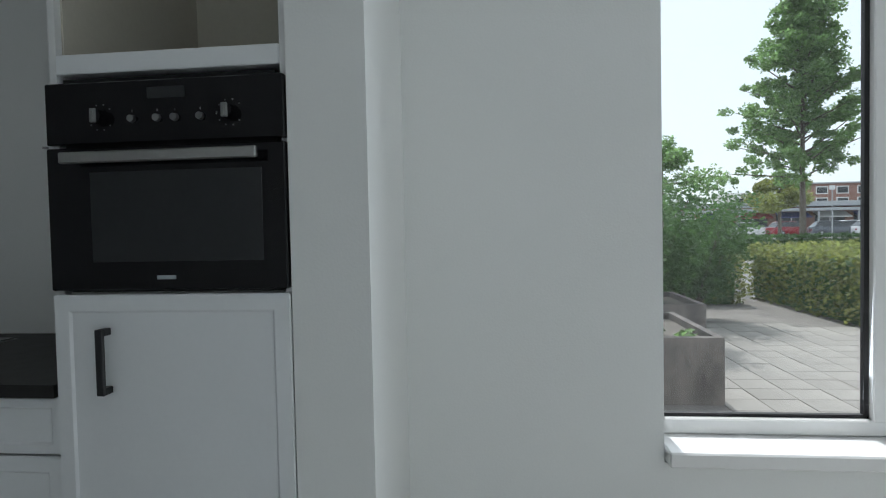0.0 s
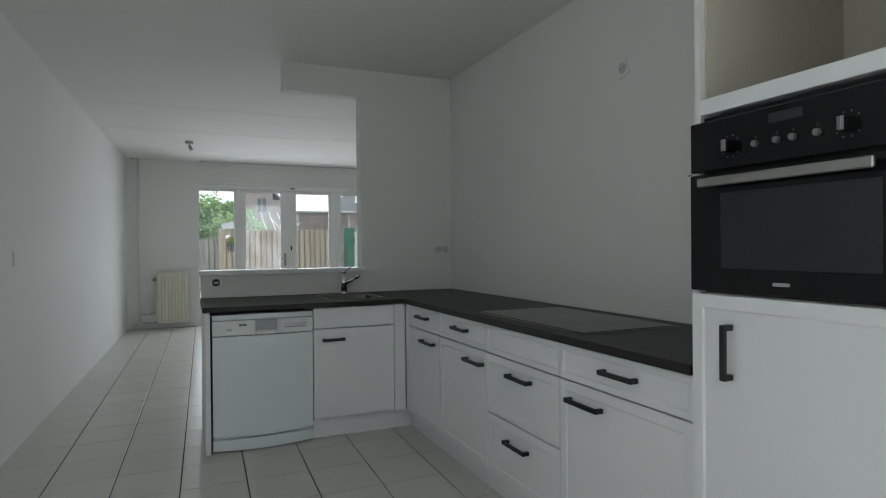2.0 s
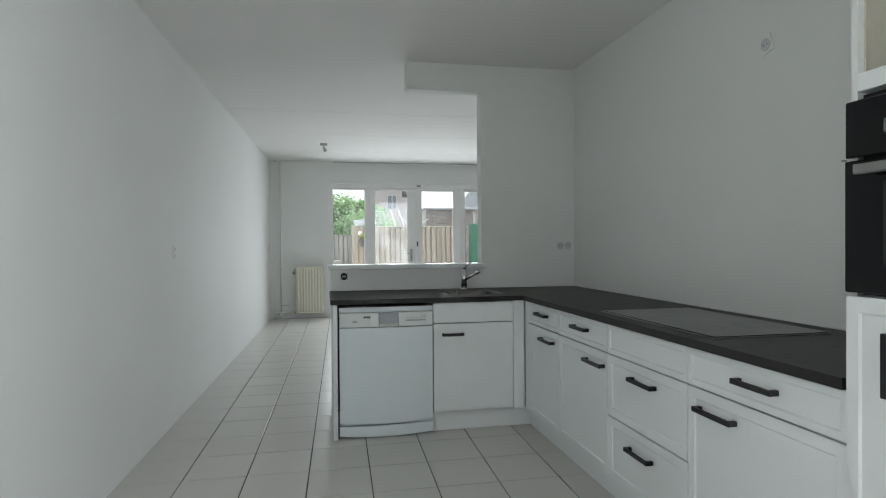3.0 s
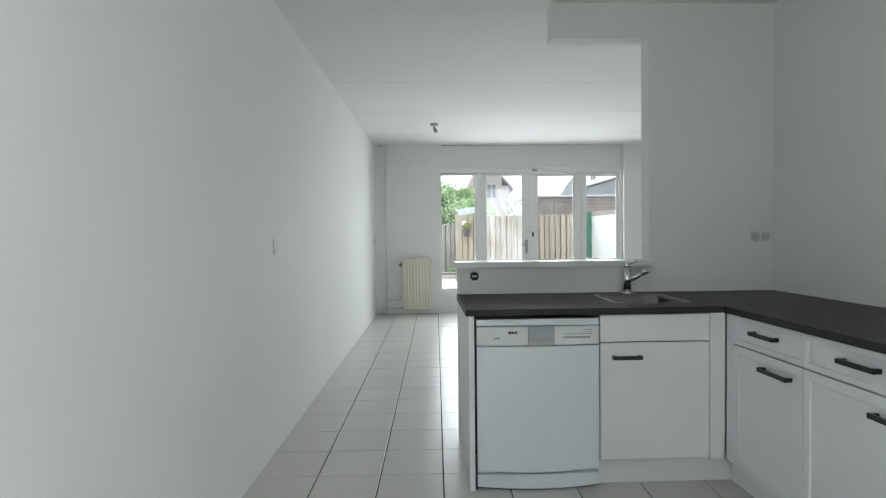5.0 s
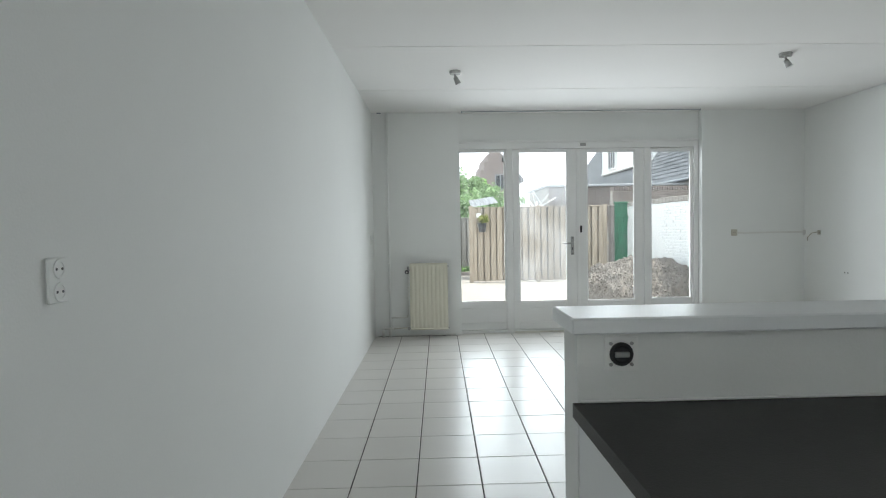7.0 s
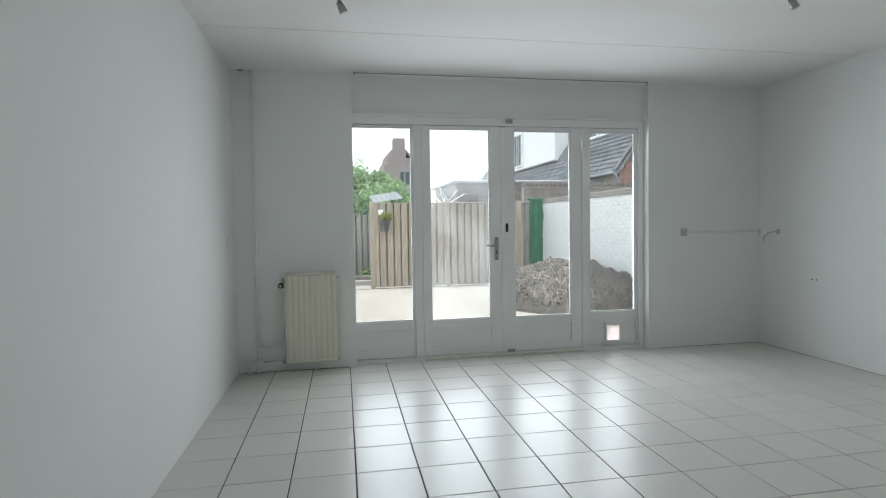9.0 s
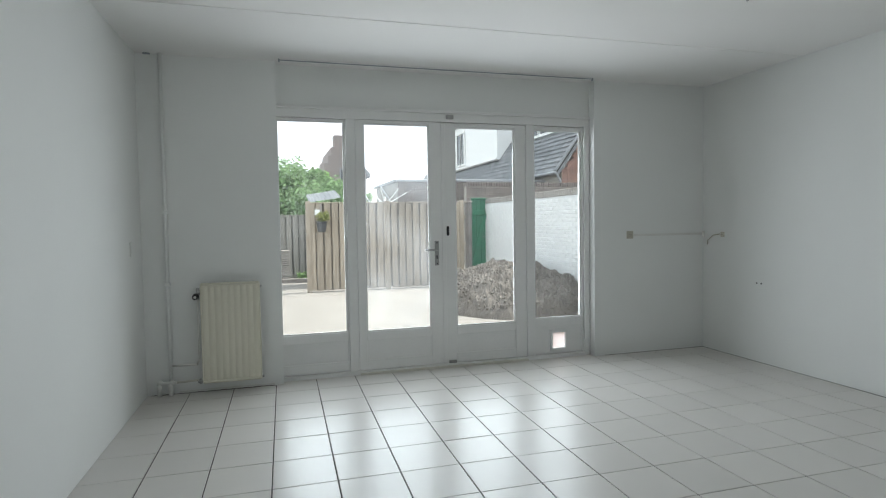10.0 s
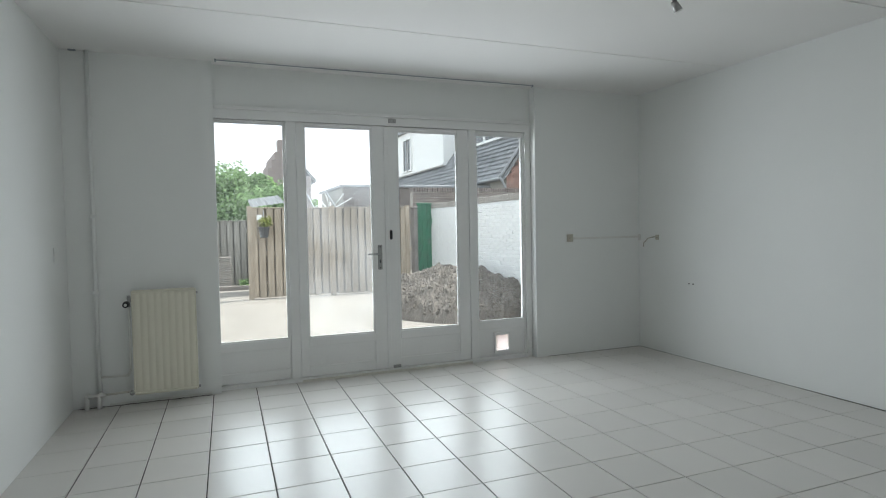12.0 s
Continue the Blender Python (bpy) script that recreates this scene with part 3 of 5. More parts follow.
part("spout", join(cyl((1.929, 4.025, sz + 0.075), (2.006, 3.995, sz + 0.122), 0.016, 0.014, 16), cyl((2.003, 3.996, sz + 0.120), (2.036, 3.983, sz + 0.140), 0.017, 0.016, 16)), CHROME, tap, smooth=True)
part("lever", join(cyl((1.926, 4.030, sz + 0.155), (1.926, 4.030, sz + 0.182), 0.022, 0.014, 16), cyl((1.928, 4.028, sz + 0.172), (1.976, 4.000, sz + 0.20), 0.007, 0.006, 10)), CHROME, tap, smooth=True)

# hob
hob = thing("hob", "black ceramic hob with a thin steel edge", "hob", (2.45, 1.9, 0.884))
part("steel_edge", box(2.248, 2.744, 1.518, 2.398, 0.884, 0.888, 0.0015), STEEL, hob, "thin steel rim")
part("glass_plate", box(2.254, 2.738, 1.524, 2.392, 0.8882, 0.8915, 0.0012), HOB, hob)
for cx, cy, r in ((2.37, 1.74, 0.075), (2.37, 2.16, 0.095), (2.61, 1.74, 0.095), (2.61, 2.16, 0.075)):
    part("cooking_zone", rings([[(cx + k * math.cos(a), cy + k * math.sin(a), 0.8917) for a in [i * math.tau / 40 for i in range(40)]] for k in (r, r - 0.003)], False), GREYP, hob)

# dishwasher
dw = thing("dishwasher", "white freestanding dishwasher with a grey display panel", "dishwasher", (1.265, 3.7, 0))
part("body", box(0.972, 1.560, 3.425, 4.0, 0.03, 0.826, 0.004), DISH, dw)


def bowed(x0, x1, z0, z1, y, bow, thick, drop=0.0, n=14):
    """A front that bows towards the room, with its lower edge hanging in the middle."""
    rows = []
    for i in range(n + 1):
        u = i / n
        s = 1 - (2 * u - 1) ** 2
        x = x0 + (x1 - x0) * u
        rows.append([(x, y - bow * s, z0 - drop * s), (x, y - bow * s - 0.003, z0 - drop * s + 0.004), (x, y - bow * s - 0.003, z1 - 0.004), (x, y - bow * s, z1), (x, y + thick, z1), (x, y + thick, z0 - drop * s)])
    return rings(rows, True, True)


part("top_strip", box(0.966, 1.566, 3.405, 3.50, 0.800, 0.832, 0.003), DISH, dw)
door = part("door", bowed(0.968, 1.564, 0.100, 0.702, 3.402, 0.018, 0.03, 0.012), DISH, dw)
panel = part("control_panel", bowed(0.968, 1.564, 0.706, 0.797, 3.400, 0.010, 0.03), DISHPAN, dw, "pale grey control panel")
part("kick_plate", bowed(0.968, 1.564, 0.018, 0.078, 3.404, 0.016, 0.03, 0.012), DISH, dw)
part("display", box(1.215, 1.342, 3.383, 3.388, 0.706, 0.795, 0.002), GREYP, panel, "grey display window")
part("display_lip", box(1.217, 1.340, 3.380, 3.383, 0.706, 0.730, 0.001), STEEL, panel)
part("badge", join(box(1.12, 1.132, 3.3855, 3.389, 0.763, 0.775), join(box(1.135, 1.147, 3.3855, 3.389, 0.763, 0.775), box(1.150, 1.162, 3.3855, 3.389, 0.763, 0.775))), DARKP, panel, "small dark maker's badge")
part("power_button", box(1.05, 1.078, 3.389, 3.394, 0.738, 0.746, 0.002), GREYP, panel)
for i in range(6):
    part("programme_mark", box(1.392 + i * 0.022, 1.404 + i * 0.022, 3.3885, 3.3925, 0.758, 0.762), GREYP, panel)
part("programme_scale", box(1.388, 1.520, 3.3885, 3.3928, 0.738, 0.747), GREYP, panel)
for i in range(3):
    for j in range(3):
        part("option_mark", box(1.492 + i * 0.014, 1.499 + i * 0.014, 3.390, 3.3945, 0.758 + j * 0.01, 0.761 + j * 0.01), GREYP, panel)
for x in (0.99, 1.54):
    part("foot", cyl((x, 3.5, 0), (x, 3.5, 0.03), 0.018, n=12), DARKP, dw)
# dark strip low in the gap between dishwasher and end panel
part("dark_gap_strip", box(0.9575, 0.967, 3.41, 3.44, 0.0, 0.18, 0.001), DARKP, dw)

# tall oven cabinet
TX = 2.193
tall = thing("oven_cabinet", "tall white cabinet with an open niche over the oven", "kitchen cabinet", (2.5, 0.622, 0))
part("side_panel", box(TX, XK - 0.01, 0.889, 0.907, 0.0, 2.32, 0.001), CARC, tall)
part("side_panel", box(TX, XK - 0.01, 0.3345, 0.353, 0.0, 2.32, 0.001), CARC, tall)
part("back_panel", box(XK - 0.03, XK - 0.02, 0.353, 0.889, 0.1, 2.302), NICHE, tall, "cream back board")
part("top_panel", box(TX, XK - 0.01, 0.353, 0.889, 2.302, 2.32), CARC, tall)
part("niche_lining", box(TX + 0.02, XK - 0.03, 0.8835, 0.8885, 1.649, 2.30), NICHE, tall, "cream side board")
part("niche_lining", box(TX + 0.02, XK - 0.03, 0.3535, 0.3585, 1.649, 2.30), NICHE, tall)
part("niche_shelf", box(TX - 0.002, XK - 0.03, 0.353, 0.889, 1.603, 1.648, 0.002), FRONT, tall, "thick white shelf over the oven")
part("oven_floor", box(TX + 0.02, XK - 0.03, 0.353, 0.889, 1.078, 1.096), CARC, tall)
tdoor = part("door", front_panel(0.571, 0.11, 1.094, facing(TX - 0.020, 0.906, "x"), True), FRONT, tall)
part("handle", bow_handle(0.134, 0.868, 0.15, facing(TX - 0.020, 0.906, "x"), True), HANDLE, tdoor, "matt black upright bar handle")
part("plinth", box(TX + 0.04, TX + 0.056, 0.353, 0.889, 0, 0.105), FRONT, tall)
cable = tagged(link("loose_cable", tube([(2.42 + 0.05 * math.cos(a), 0.52 + 0.05 * math.sin(a), 1.655 + 0.003 * i) for i, a in enumerate([k * 0.55 for k in range(16)])], 0.006, 8), GASKET, True),
               "coiled black cable lying in the niche", "cable")

oven = thing("oven", "black built-in oven with a steel bar handle", "oven", (2.4, 0.62, 1.097))
part("body", box(TX + 0.004, 2.70, 0.366, 0.876, 1.098, 1.592), OVENBLK, oven)
odoor = part("door", box(TX - 0.022, TX + 0.003, 0.338, 0.906, 1.104, 1.430, 0.003), OVENBLK, oven)
opan = part("control_panel", box(TX - 0.020, TX + 0.003, 0.338, 0.906, 1.438, 1.578, 0.003), OVENBLK, oven)
part("window", box(TX - 0.0235, TX - 0.0215, 0.392, 0.800, 1.168, 1.374, 0.0008), OVENPANE, odoor, "smoked glass oven window")
part("handle", join(box(TX - 0.062, TX - 0.048, 0.388, 0.846, 1.391, 1.416, 0.003), join(box(TX - 0.05, TX - 0.022, 0.41, 0.43, 1.395, 1.411), box(TX - 0.05, TX - 0.022, 0.80, 0.82, 1.395, 1.411))), STEEL, odoor, "brushed steel bar handle")
part("badge", box(TX - 0.0235, TX - 0.0215, 0.60, 0.645, 1.128, 1.137), GREYP, odoor)
KZ = 1.497
for y in (0.768, 0.462):
    k = part("knob", join(cyl((TX - 0.020, y, KZ), (TX - 0.026, y, KZ), 0.019, n=24), cyl((TX - 0.026, y, KZ), (TX - 0.045, y, KZ), 0.0165, 0.0155, 24)), OVENBLK, opan, "black round knob")
    part("knob_grip", box(TX - 0.050, TX - 0.0445, y - 0.0075, y + 0.0075, KZ - 0.0155, KZ + 0.0155, 0.0015), KNOB, opan, "grey metal grip bar")
    part("grip", box(TX - 0.052, TX - 0.0455, y - 0.004, y + 0.004, KZ - 0.015, KZ + 0.015, 0.0015), KNOB, k)
    for i in range(9):
        a = radians(-50 + i * 35)
        part("dial_mark", box(TX - 0.0215, TX - 0.0195, y + 0.029 * math.sin(a) - 0.0015, y + 0.029 * math.sin(a) + 0.0015, KZ + 0.029 * math.cos(a) - 0.0015, KZ + 0.029 * math.cos(a) + 0.0015), KNOB, opan)
for y in (0.692, 0.632, 0.590, 0.530):
    part("button", cyl((TX - 0.020, y, KZ - 0.006), (TX - 0.030, y, KZ - 0.006), 0.009, 0.008, 16), KNOB, opan, "small round grey button")
    part("dial_mark", box(TX - 0.0215, TX - 0.0195, y - 0.001, y + 0.001, KZ + 0.009, KZ + 0.014), KNOB, opan)
part("display", box(TX - 0.0215, TX - 0.0195, 0.565, 0.655, 1.535, 1.560), OVENPANE, opan, "dark display")
part("hinge_pin", box(TX - 0.024, TX - 0.016, 0.903, 0.912, 1.431, 1.436), STEEL, oven)


# ---- wall fittings ----
def socket(name, label, centre, face, n=1, material=PLASTIC, w=0.08, h=0.08, rocker=False, upright=True):
    """A plate on a wall; face: the way it looks ('-y', '+x', '-x')."""
    t = thing(name, label, "switch" if rocker else "socket", centre)
    rot = {"-y": 0, "+x": 90, "-x": -90}[face]
    m = Matrix.Translation(centre) @ Matrix.Rotation(radians(rot), 4, "Z")
    hw, hh = (w / 2, h * n / 2) if upright else (w * n / 2, h / 2)
    b = box(-hw, hw, -0.007, 0, -hh, hh, 0.003)
    b.transform(m)
    pl = part("plate", b, material, t)
    q = min(1.0, h / 0.064)
    for i in range(n):
        off = (i - (n - 1) / 2) * (h if upright else w)
        cx, cz = (0, off) if upright else (off, 0)
        if rocker:
            b = box(cx - 0.03, cx + 0.03, -0.0095, -0.0065, cz - 0.03, cz + 0.03, 0.002)
            b.transform(m)
            part("rocker", b, material, pl)
        else:
            r = [[(cx + k * math.cos(a), y, cz + k * math.sin(a)) for a in [j * math.tau / 20 for j in range(20)]] for k, y in ((0.028 * q, -0.007), (0.027 * q, -0.0095), (0.020 * q, -0.009), (0.019 * q, -0.0075))]
            b = rings(r)
            b.transform(m)
            part("insert", b, SOCKIN if material is PLASTIC else material, pl)
            for dx in (-0.0095, 0.0095):
                b = cyl((cx + dx, -0.0072, cz), (cx + dx, -0.0085, cz), 0.003, n=8)
                b.transform(m)
                part("hole", b, DARKP, pl)
    return t


socket("wall_socket", "tall white double socket on the long wall", (left_x(4.03), 4.03, 1.184), "+x", 2, PLATE, 0.07, 0.046)
socket("wall_switch", "small white switch near the garden wall", (left_x(9.442), 9.442, 1.151), "+x", 1, PLATE, 0.07, 0.105, True)
socket("wall_socket", "double white socket over the worktop corner", (2.775, DIV, 1.212), "-y", 2, PLASTIC, 0.062, 0.072, False, False)
high = socket("wall_socket", "white socket hanging askew high on the kitchen wall", (XK, 1.985, 2.125), "-x", 1, PLASTIC, 0.078, 0.09)
high.rotation_euler = (radians(-14), 0, 0)
socket("wall_socket", "yellowed surface socket on the garden wall", (4.292, YB, 1.160), "-y", 1, YELLOWP, 0.075, 0.075)
socket("wall_socket", "small yellowed cable outlet at the corner", (XR, 9.50, 1.150), "-x", 1, YELLOWP, 0.05, 0.05)

# uncovered socket on the half wall
bare = thing("bare_socket", "uncovered black socket insert on the half wall", "socket", (1.022, DIV, 0.992))
bp = part("mounting_ring", rings([[(1.022 + k * math.cos(a), y, 0.992 + k * math.sin(a)) for a in [j * math.tau / 24 for j in range(24)]] for k, y in ((0.026, DIV - 0.003), (0.026, DIV - 0.008), (0.020, DIV - 0.012), (0.016, DIV - 0.008))]), GASKET, bare)
part("metal_bracket", box(0.984, 1.060, DIV - 0.003, DIV - 0.0005, 0.954, 1.030, 0.001), PLASTIC, bare, "pale mounting bracket")
for a in range(4):
    c, s = math.cos(a * math.pi / 2 + 0.78), math.sin(a * math.pi / 2 + 0.78)
    part("screw", cyl((1.022 + 0.033 * c, DIV - 0.003, 0.992 + 0.033 * s), (1.022 + 0.033 * c, DIV - 0.006, 0.992 + 0.033 * s), 0.004, n=10), STEEL, bare)
part("terminal_block", box(1.006, 1.038, DIV - 0.014, DIV - 0.008, 0.986, 0.998, 0.001), STEEL, bare)

setting("floor_joint_1", box(XR - 0.004, XR, DIV + 0.2, YB, -0.004, 0.0025, 0.001), DARKJ, "dark open joint at the wall's foot", "trim")
setting("floor_joint_2", box(4.02, XR - 0.008, YB - 0.006, YB, -0.004, 0.0025, 0.001), DARKJ, "dark open joint at the wall's foot", "trim")
duct = thing("cable_duct", "painted cable duct running into the corner", "cable duct", (4.7, YB, 1.155))
part("trunking", box(4.335, XR - 0.002, YB - 0.008, YB, 1.145, 1.166, 0.002), DUCT, duct)
part("corner_piece", box(XR - 0.03, XR - 0.001, YB - 0.03, YB - 0.0165, 1.12, 1.18, 0.003), DUCT, duct)
part("loose_wire", tube([(XR - 0.006, 9.70, 1.05), (XR - 0.02, 9.68, 1.09), (XR - 0.012, 9.62, 1.14), (XR - 0.008, 9.53, 1.155)], 0.005, 8), YELLOWP, duct, "hanging cream wire", True)
for dy in (0, 0.05):
    tagged(link("wall_plug", cyl((XR - 0.004, 9.03 + dy, 0.715), (XR + 0.002, 9.03 + dy, 0.715), 0.007, n=10), DARKP), "small dark drill hole plug in the wall", "wall plug")

# ceiling spotlights
def spotlight(name, x, y, turn):
    t = thing(name, "small chrome ceiling spotlight pointing down", "ceiling light", (x, y, CEIL_Z), "ceiling spotlights")
    part("rose", cyl((x, y, CEIL_Z - 0.026), (x, y, CEIL_Z), 0.046, 0.05, 24), STEEL, t)
    part("stem", cyl((x, y, CEIL_Z - 0.05), (x, y, CEIL_Z - 0.026), 0.009, n=12), STEEL, t)
    d = Vector((math.cos(turn) * 0.45, math.sin(turn) * 0.45, -0.9)).normalized()
    p = Vector((x, y, CEIL_Z - 0.052))
    h = part("head", cyl(p, p + d * 0.062, 0.017, 0.026, 20), STEEL, t, smooth=True)
    part("bulb", cyl(p + d * 0.062, p + d * 0.069, 0.022, 0.018, 16), PLASTIC, h, "frosted bulb face")


spotlight("ceiling_light", 0.876, 7.95, 0.2)
spotlight("ceiling_light", 3.50, 7.50, -0.4)

# radiator
rx0, rx1, rz0, rz1, ry = 0.412, 0.838, 0.088, 0.868, 9.655
radiator = thing("radiator", "cream panel radiator on the garden wall", "radiator", ((rx0 + rx1) / 2, ry, 0.0))
N = 9
prof = []
for i in range(N * 8 + 1):
    f = i / (N * 8)
    prof.append((rx0 + (rx1 - rx0) * f, -0.0055 * (0.5 - 0.5 * math.cos(f * N * math.tau)) ** 0.6))
prof += [(rx1, 0.03), (rx0, 0.03)]
lv = [[(x, ry + (dy * k if dy < 0.02 else dy), z) for x, dy in prof] for z, k in ((rz0 + 0.02, 0.3), (rz0 + 0.05, 1), (rz1 - 0.05, 1), (rz1 - 0.02, 0.3))]
part("panel", rings(lv, True, True), RAD, radiator)
part("top_edge", box(rx0, rx1, ry - 0.006, ry + 0.03, rz1 - 0.019, rz1, 0.005, segments=2), RAD, radiator)
part("bottom_edge", box(rx0, rx1, ry - 0.006, ry + 0.03, rz0, rz0 + 0.019, 0.005, segments=2), RAD, radiator)
for x0, x1 in ((rx0 - 0.008, rx0), (rx1, rx1 + 0.008)):
    part("side_edge", box(x0, x1, ry - 0.004, ry + 0.034, rz0 + 0.006, rz1 - 0.006, 0.003), RAD, radiator)
for x in (0.52, 0.73):
    part("bracket", box(x - 0.015, x + 0.015, ry + 0.031, YB - 0.001, 0.70, 0.80, 0.002), RAD, radiator)
valve = part("valve", join(cyl((0.385, ry + 0.01, 0.792), (0.412, ry + 0.01, 0.792), 0.012, n=12), cyl((0.388, ry + 0.01, 0.745), (0.388, ry + 0.01, 0.80), 0.011, n=12)), STEEL, radiator, "tarnished valve body")
part("valve_knob", join(cyl((0.372, ry + 0.005, 0.768), (0.372, ry - 0.045, 0.768), 0.024, 0.021, 20), cyl((0.372, ry - 0.045, 0.768), (0.372, ry - 0.05, 0.768), 0.012, n=14)), GASKET, valve, "black valve knob")
part("knob_cap", cyl((0.372, ry - 0.05, 0.768), (0.372, ry - 0.053, 0.768), 0.0105, n=14), DUCT, valve, "pale worn knob centre")
part("valve_nut", cyl((0.388, ry + 0.01, 0.80), (0.388, ry + 0.01, 0.832), 0.014, 0.012, 8), STEEL, valve)
part("lower_fitting", join(cyl((0.372, ry + 0.01, 0.108), (0.412, ry + 0.01, 0.108), 0.013, n=10), cyl((0.39, ry + 0.01, 0.09), (0.39, ry + 0.01, 0.126), 0.011, n=10)), STEEL, radiator, "tarnished lower fitting")
part("drain_plug", cyl((0.838, ry + 0.01, 0.108), (0.86, ry + 0.01, 0.108), 0.010, n=10), STEEL, radiator)
part("air_vent", cyl((0.845, ry + 0.01, 0.83), (0.858, ry + 0.01, 0.83), 0.008, n=10), STEEL, radiator)
part("feed_pipe", tube([(0.385, ry + 0.015, 0.75), (0.385, ry + 0.015, 0.28), (0.365, ry + 0.03, 0.235), (0.17, YB - 0.02, 0.225), (0.16, YB - 0.02, 0.16)], 0.008, 10), DUCT, radiator, "thin painted feed pipe", True)
part("return_pipe", tube([(0.412, ry + 0.01, 0.115), (0.36, ry + 0.02, 0.115), (0.21, YB - 0.035, 0.095)], 0.008, 10), PIPE, radiator, "", True)
pipes = thing("riser_pipes", "stained painted heating pipes in the room corner", "pipe", (0.12, YB - 0.03, 0))
part("riser", tube([(0.165, YB - 0.022, 0.0), (0.165, YB - 0.022, CEIL_Z)], 0.014, 12), WALL, pipes, "thin riser painted like the wall", True)
for x in (0.085, 0.165):
    part("floor_pipe", tube([(x, YB - 0.05, 0.0), (x, YB - 0.05, 0.085), (x + 0.015, YB - 0.03, 0.11)], 0.017, 12), DUCT, pipes, "", True)
part("cross_pipe", tube([(0.07, YB - 0.05, 0.095), (0.21, YB - 0.05, 0.10)], 0.013, 12), DUCT, pipes, "", True)
for z in (1.42, 0.86):
    part("pipe_clip", box(0.145, 0.185, YB - 0.04, YB, z - 0.012, z + 0.012, 0.003), WALL, pipes)
tagged(link("ceiling_hook", box(0.05, 0.10, YB - 0.03, YB - 0.012, CEIL_Z - 0.012, CEIL_Z, 0.003), GREYP), "small dark metal clip at the ceiling", "clip")
skirt = setting("baseboard", box(0.225, 0.94, YB - 0.007, YB, -0.002, 0.02, 0.003), DUCT, "rough low edge of plaster along the floor", "baseboard")
crack = bmesh.new()
rc = random.Random(77)
for i in range(22):
    x = 0.02 + i * 0.042
    cyl((x, YB - 0.014 + rc.uniform(-0.006, 0.004), 0.0), (x + 0.044, YB - 0.014 + rc.uniform(-0.006, 0.004), 0.0), rc.uniform(0.002, 0.006), rc.uniform(0.002, 0.006), 6, crack)
setting("floor_joint_3", crack, DARKJ, "ragged dark joint between tiles and plaster", "trim")


# ---- back garden ----
GZ = -0.03
setting("garden_ground", box(-12, 16, 10.05, 60, -0.35, GZ), SAND, "pale sandy bare garden ground", "ground")


def board_fence(name, label, x0, x1, y, z0, z1, pitch=0.150, group="", wood=WOOD):
    """Boards alternating before and behind two rails, with posts."""
    t = thing(name, label, "fence", ((x0 + x1) / 2, y, z0), group)
    h = z1 - z0
    me = None
    n = int((x1 - x0) / pitch)
    for w, layer in ((0.061, 0), (0.066, 1)):
        me = shared("board", box(-w, w, -0.009, 0.009, 0.0, h - 0.05, 0.004), wood)
        for i in range(n + 1 - layer):
            ob = new("board", me)
            ob.parent = t
            ob.matrix_parent_inverse = Matrix.Translation(-t.location)
            ob.matrix_basis = pose(x0 + (i + layer * 0.5) * pitch + random.uniform(-0.006, 0.006), y + layer * 0.085, z0 + 0.03 + random.uniform(-0.008, 0.008), 0, random.uniform(-0.4, 0.4), 0)
    for z in (z0 + h * 0.18, z0 + h * 0.5, z0 + h * 0.82):
        part("rail", box(x0 - 0.07, x1 + 0.07, y + 0.0095, y + 0.0755, z - 0.03, z + 0.03, 0.002), wood, t)
    part("cap_rail", box(x0 - 0.08, x1 + 0.08, y - 0.02, y + 0.10, z1 - 0.022, z1, 0.004), wood, t)
    x = x0 - 0.07
    while x < x1 + 0.15:
        part("post", box(x - 0.045, x + 0.045, y - 0.03, y + 0.06, z0 - 0.1, z1 + 0.025, 0.005), wood, t)
        x += 1.58
    return t


FY = 16.6
board_fence("fence", "weathered wooden board fence standing on sandy ground", 1.74, 4.86, FY, GZ, 1.74)
board_fence("fence", "older grey wooden fence farther back", -2.2, 2.6, 19.6, GZ, 1.55, wood=GREYWOOD)
gate = thing("garden_gate", "green painted wooden gate between fence and wall", "gate", (5.05, FY, GZ))
for i in range(3):
    part("board", box(5.06 + i * 0.105, 5.160 + i * 0.105, FY - 0.01, FY + 0.012, GZ + 0.03, 1.78, 0.004), GREEN, gate)
for z in (0.3, 1.45):
    part("ledge_board", box(5.065, 5.37, FY - 0.03, FY - 0.0105, z, z + 0.1, 0.004), GREEN, gate)
b = box(-0.58, 0.58, -0.03, -0.0105, -0.045, 0.045, 0.004)
b.transform(Matrix.Translation((5.215, FY, 0.92)) @ Matrix.Rotation(radians(-76), 4, "Y"))
part("brace", b, GREEN, gate)
part("gate_cap", box(5.05, 5.385, FY - 0.04, FY + 0.03, 1.781, 1.82, 0.004), GREEN, gate)
part("latch", box(5.28, 5.36, FY - 0.045, FY - 0.031, 0.98, 1.0, 0.002), METALG, gate)

pillar = thing("gate_post", "narrow brown concrete post beside the green gate", "post", (5.0, FY, GZ))
part("shaft", box(4.965, 5.045, FY - 0.06, FY + 0.15, GZ, 1.70, 0.006), CONC, pillar)
part("cap", box(4.955, 5.0485, FY - 0.075, FY + 0.165, 1.701, 1.745, 0.008), CONC, pillar)

pot = thing("hanging_pot", "dark pot with a small green plant hung on the fence", "plant pot", (1.92, FY - 0.12, 1.18))
part("pot", rings([[(1.92 + r * math.cos(a), FY - 0.12 + r * math.sin(a), z) for a in [i * math.tau / 18 for i in range(18)]] for r, z in ((0.075, 1.16), (0.10, 1.34), (0.112, 1.345), (0.112, 1.365), (0.09, 1.355))], True, True), POTM, pot)
rng = random.Random(5)
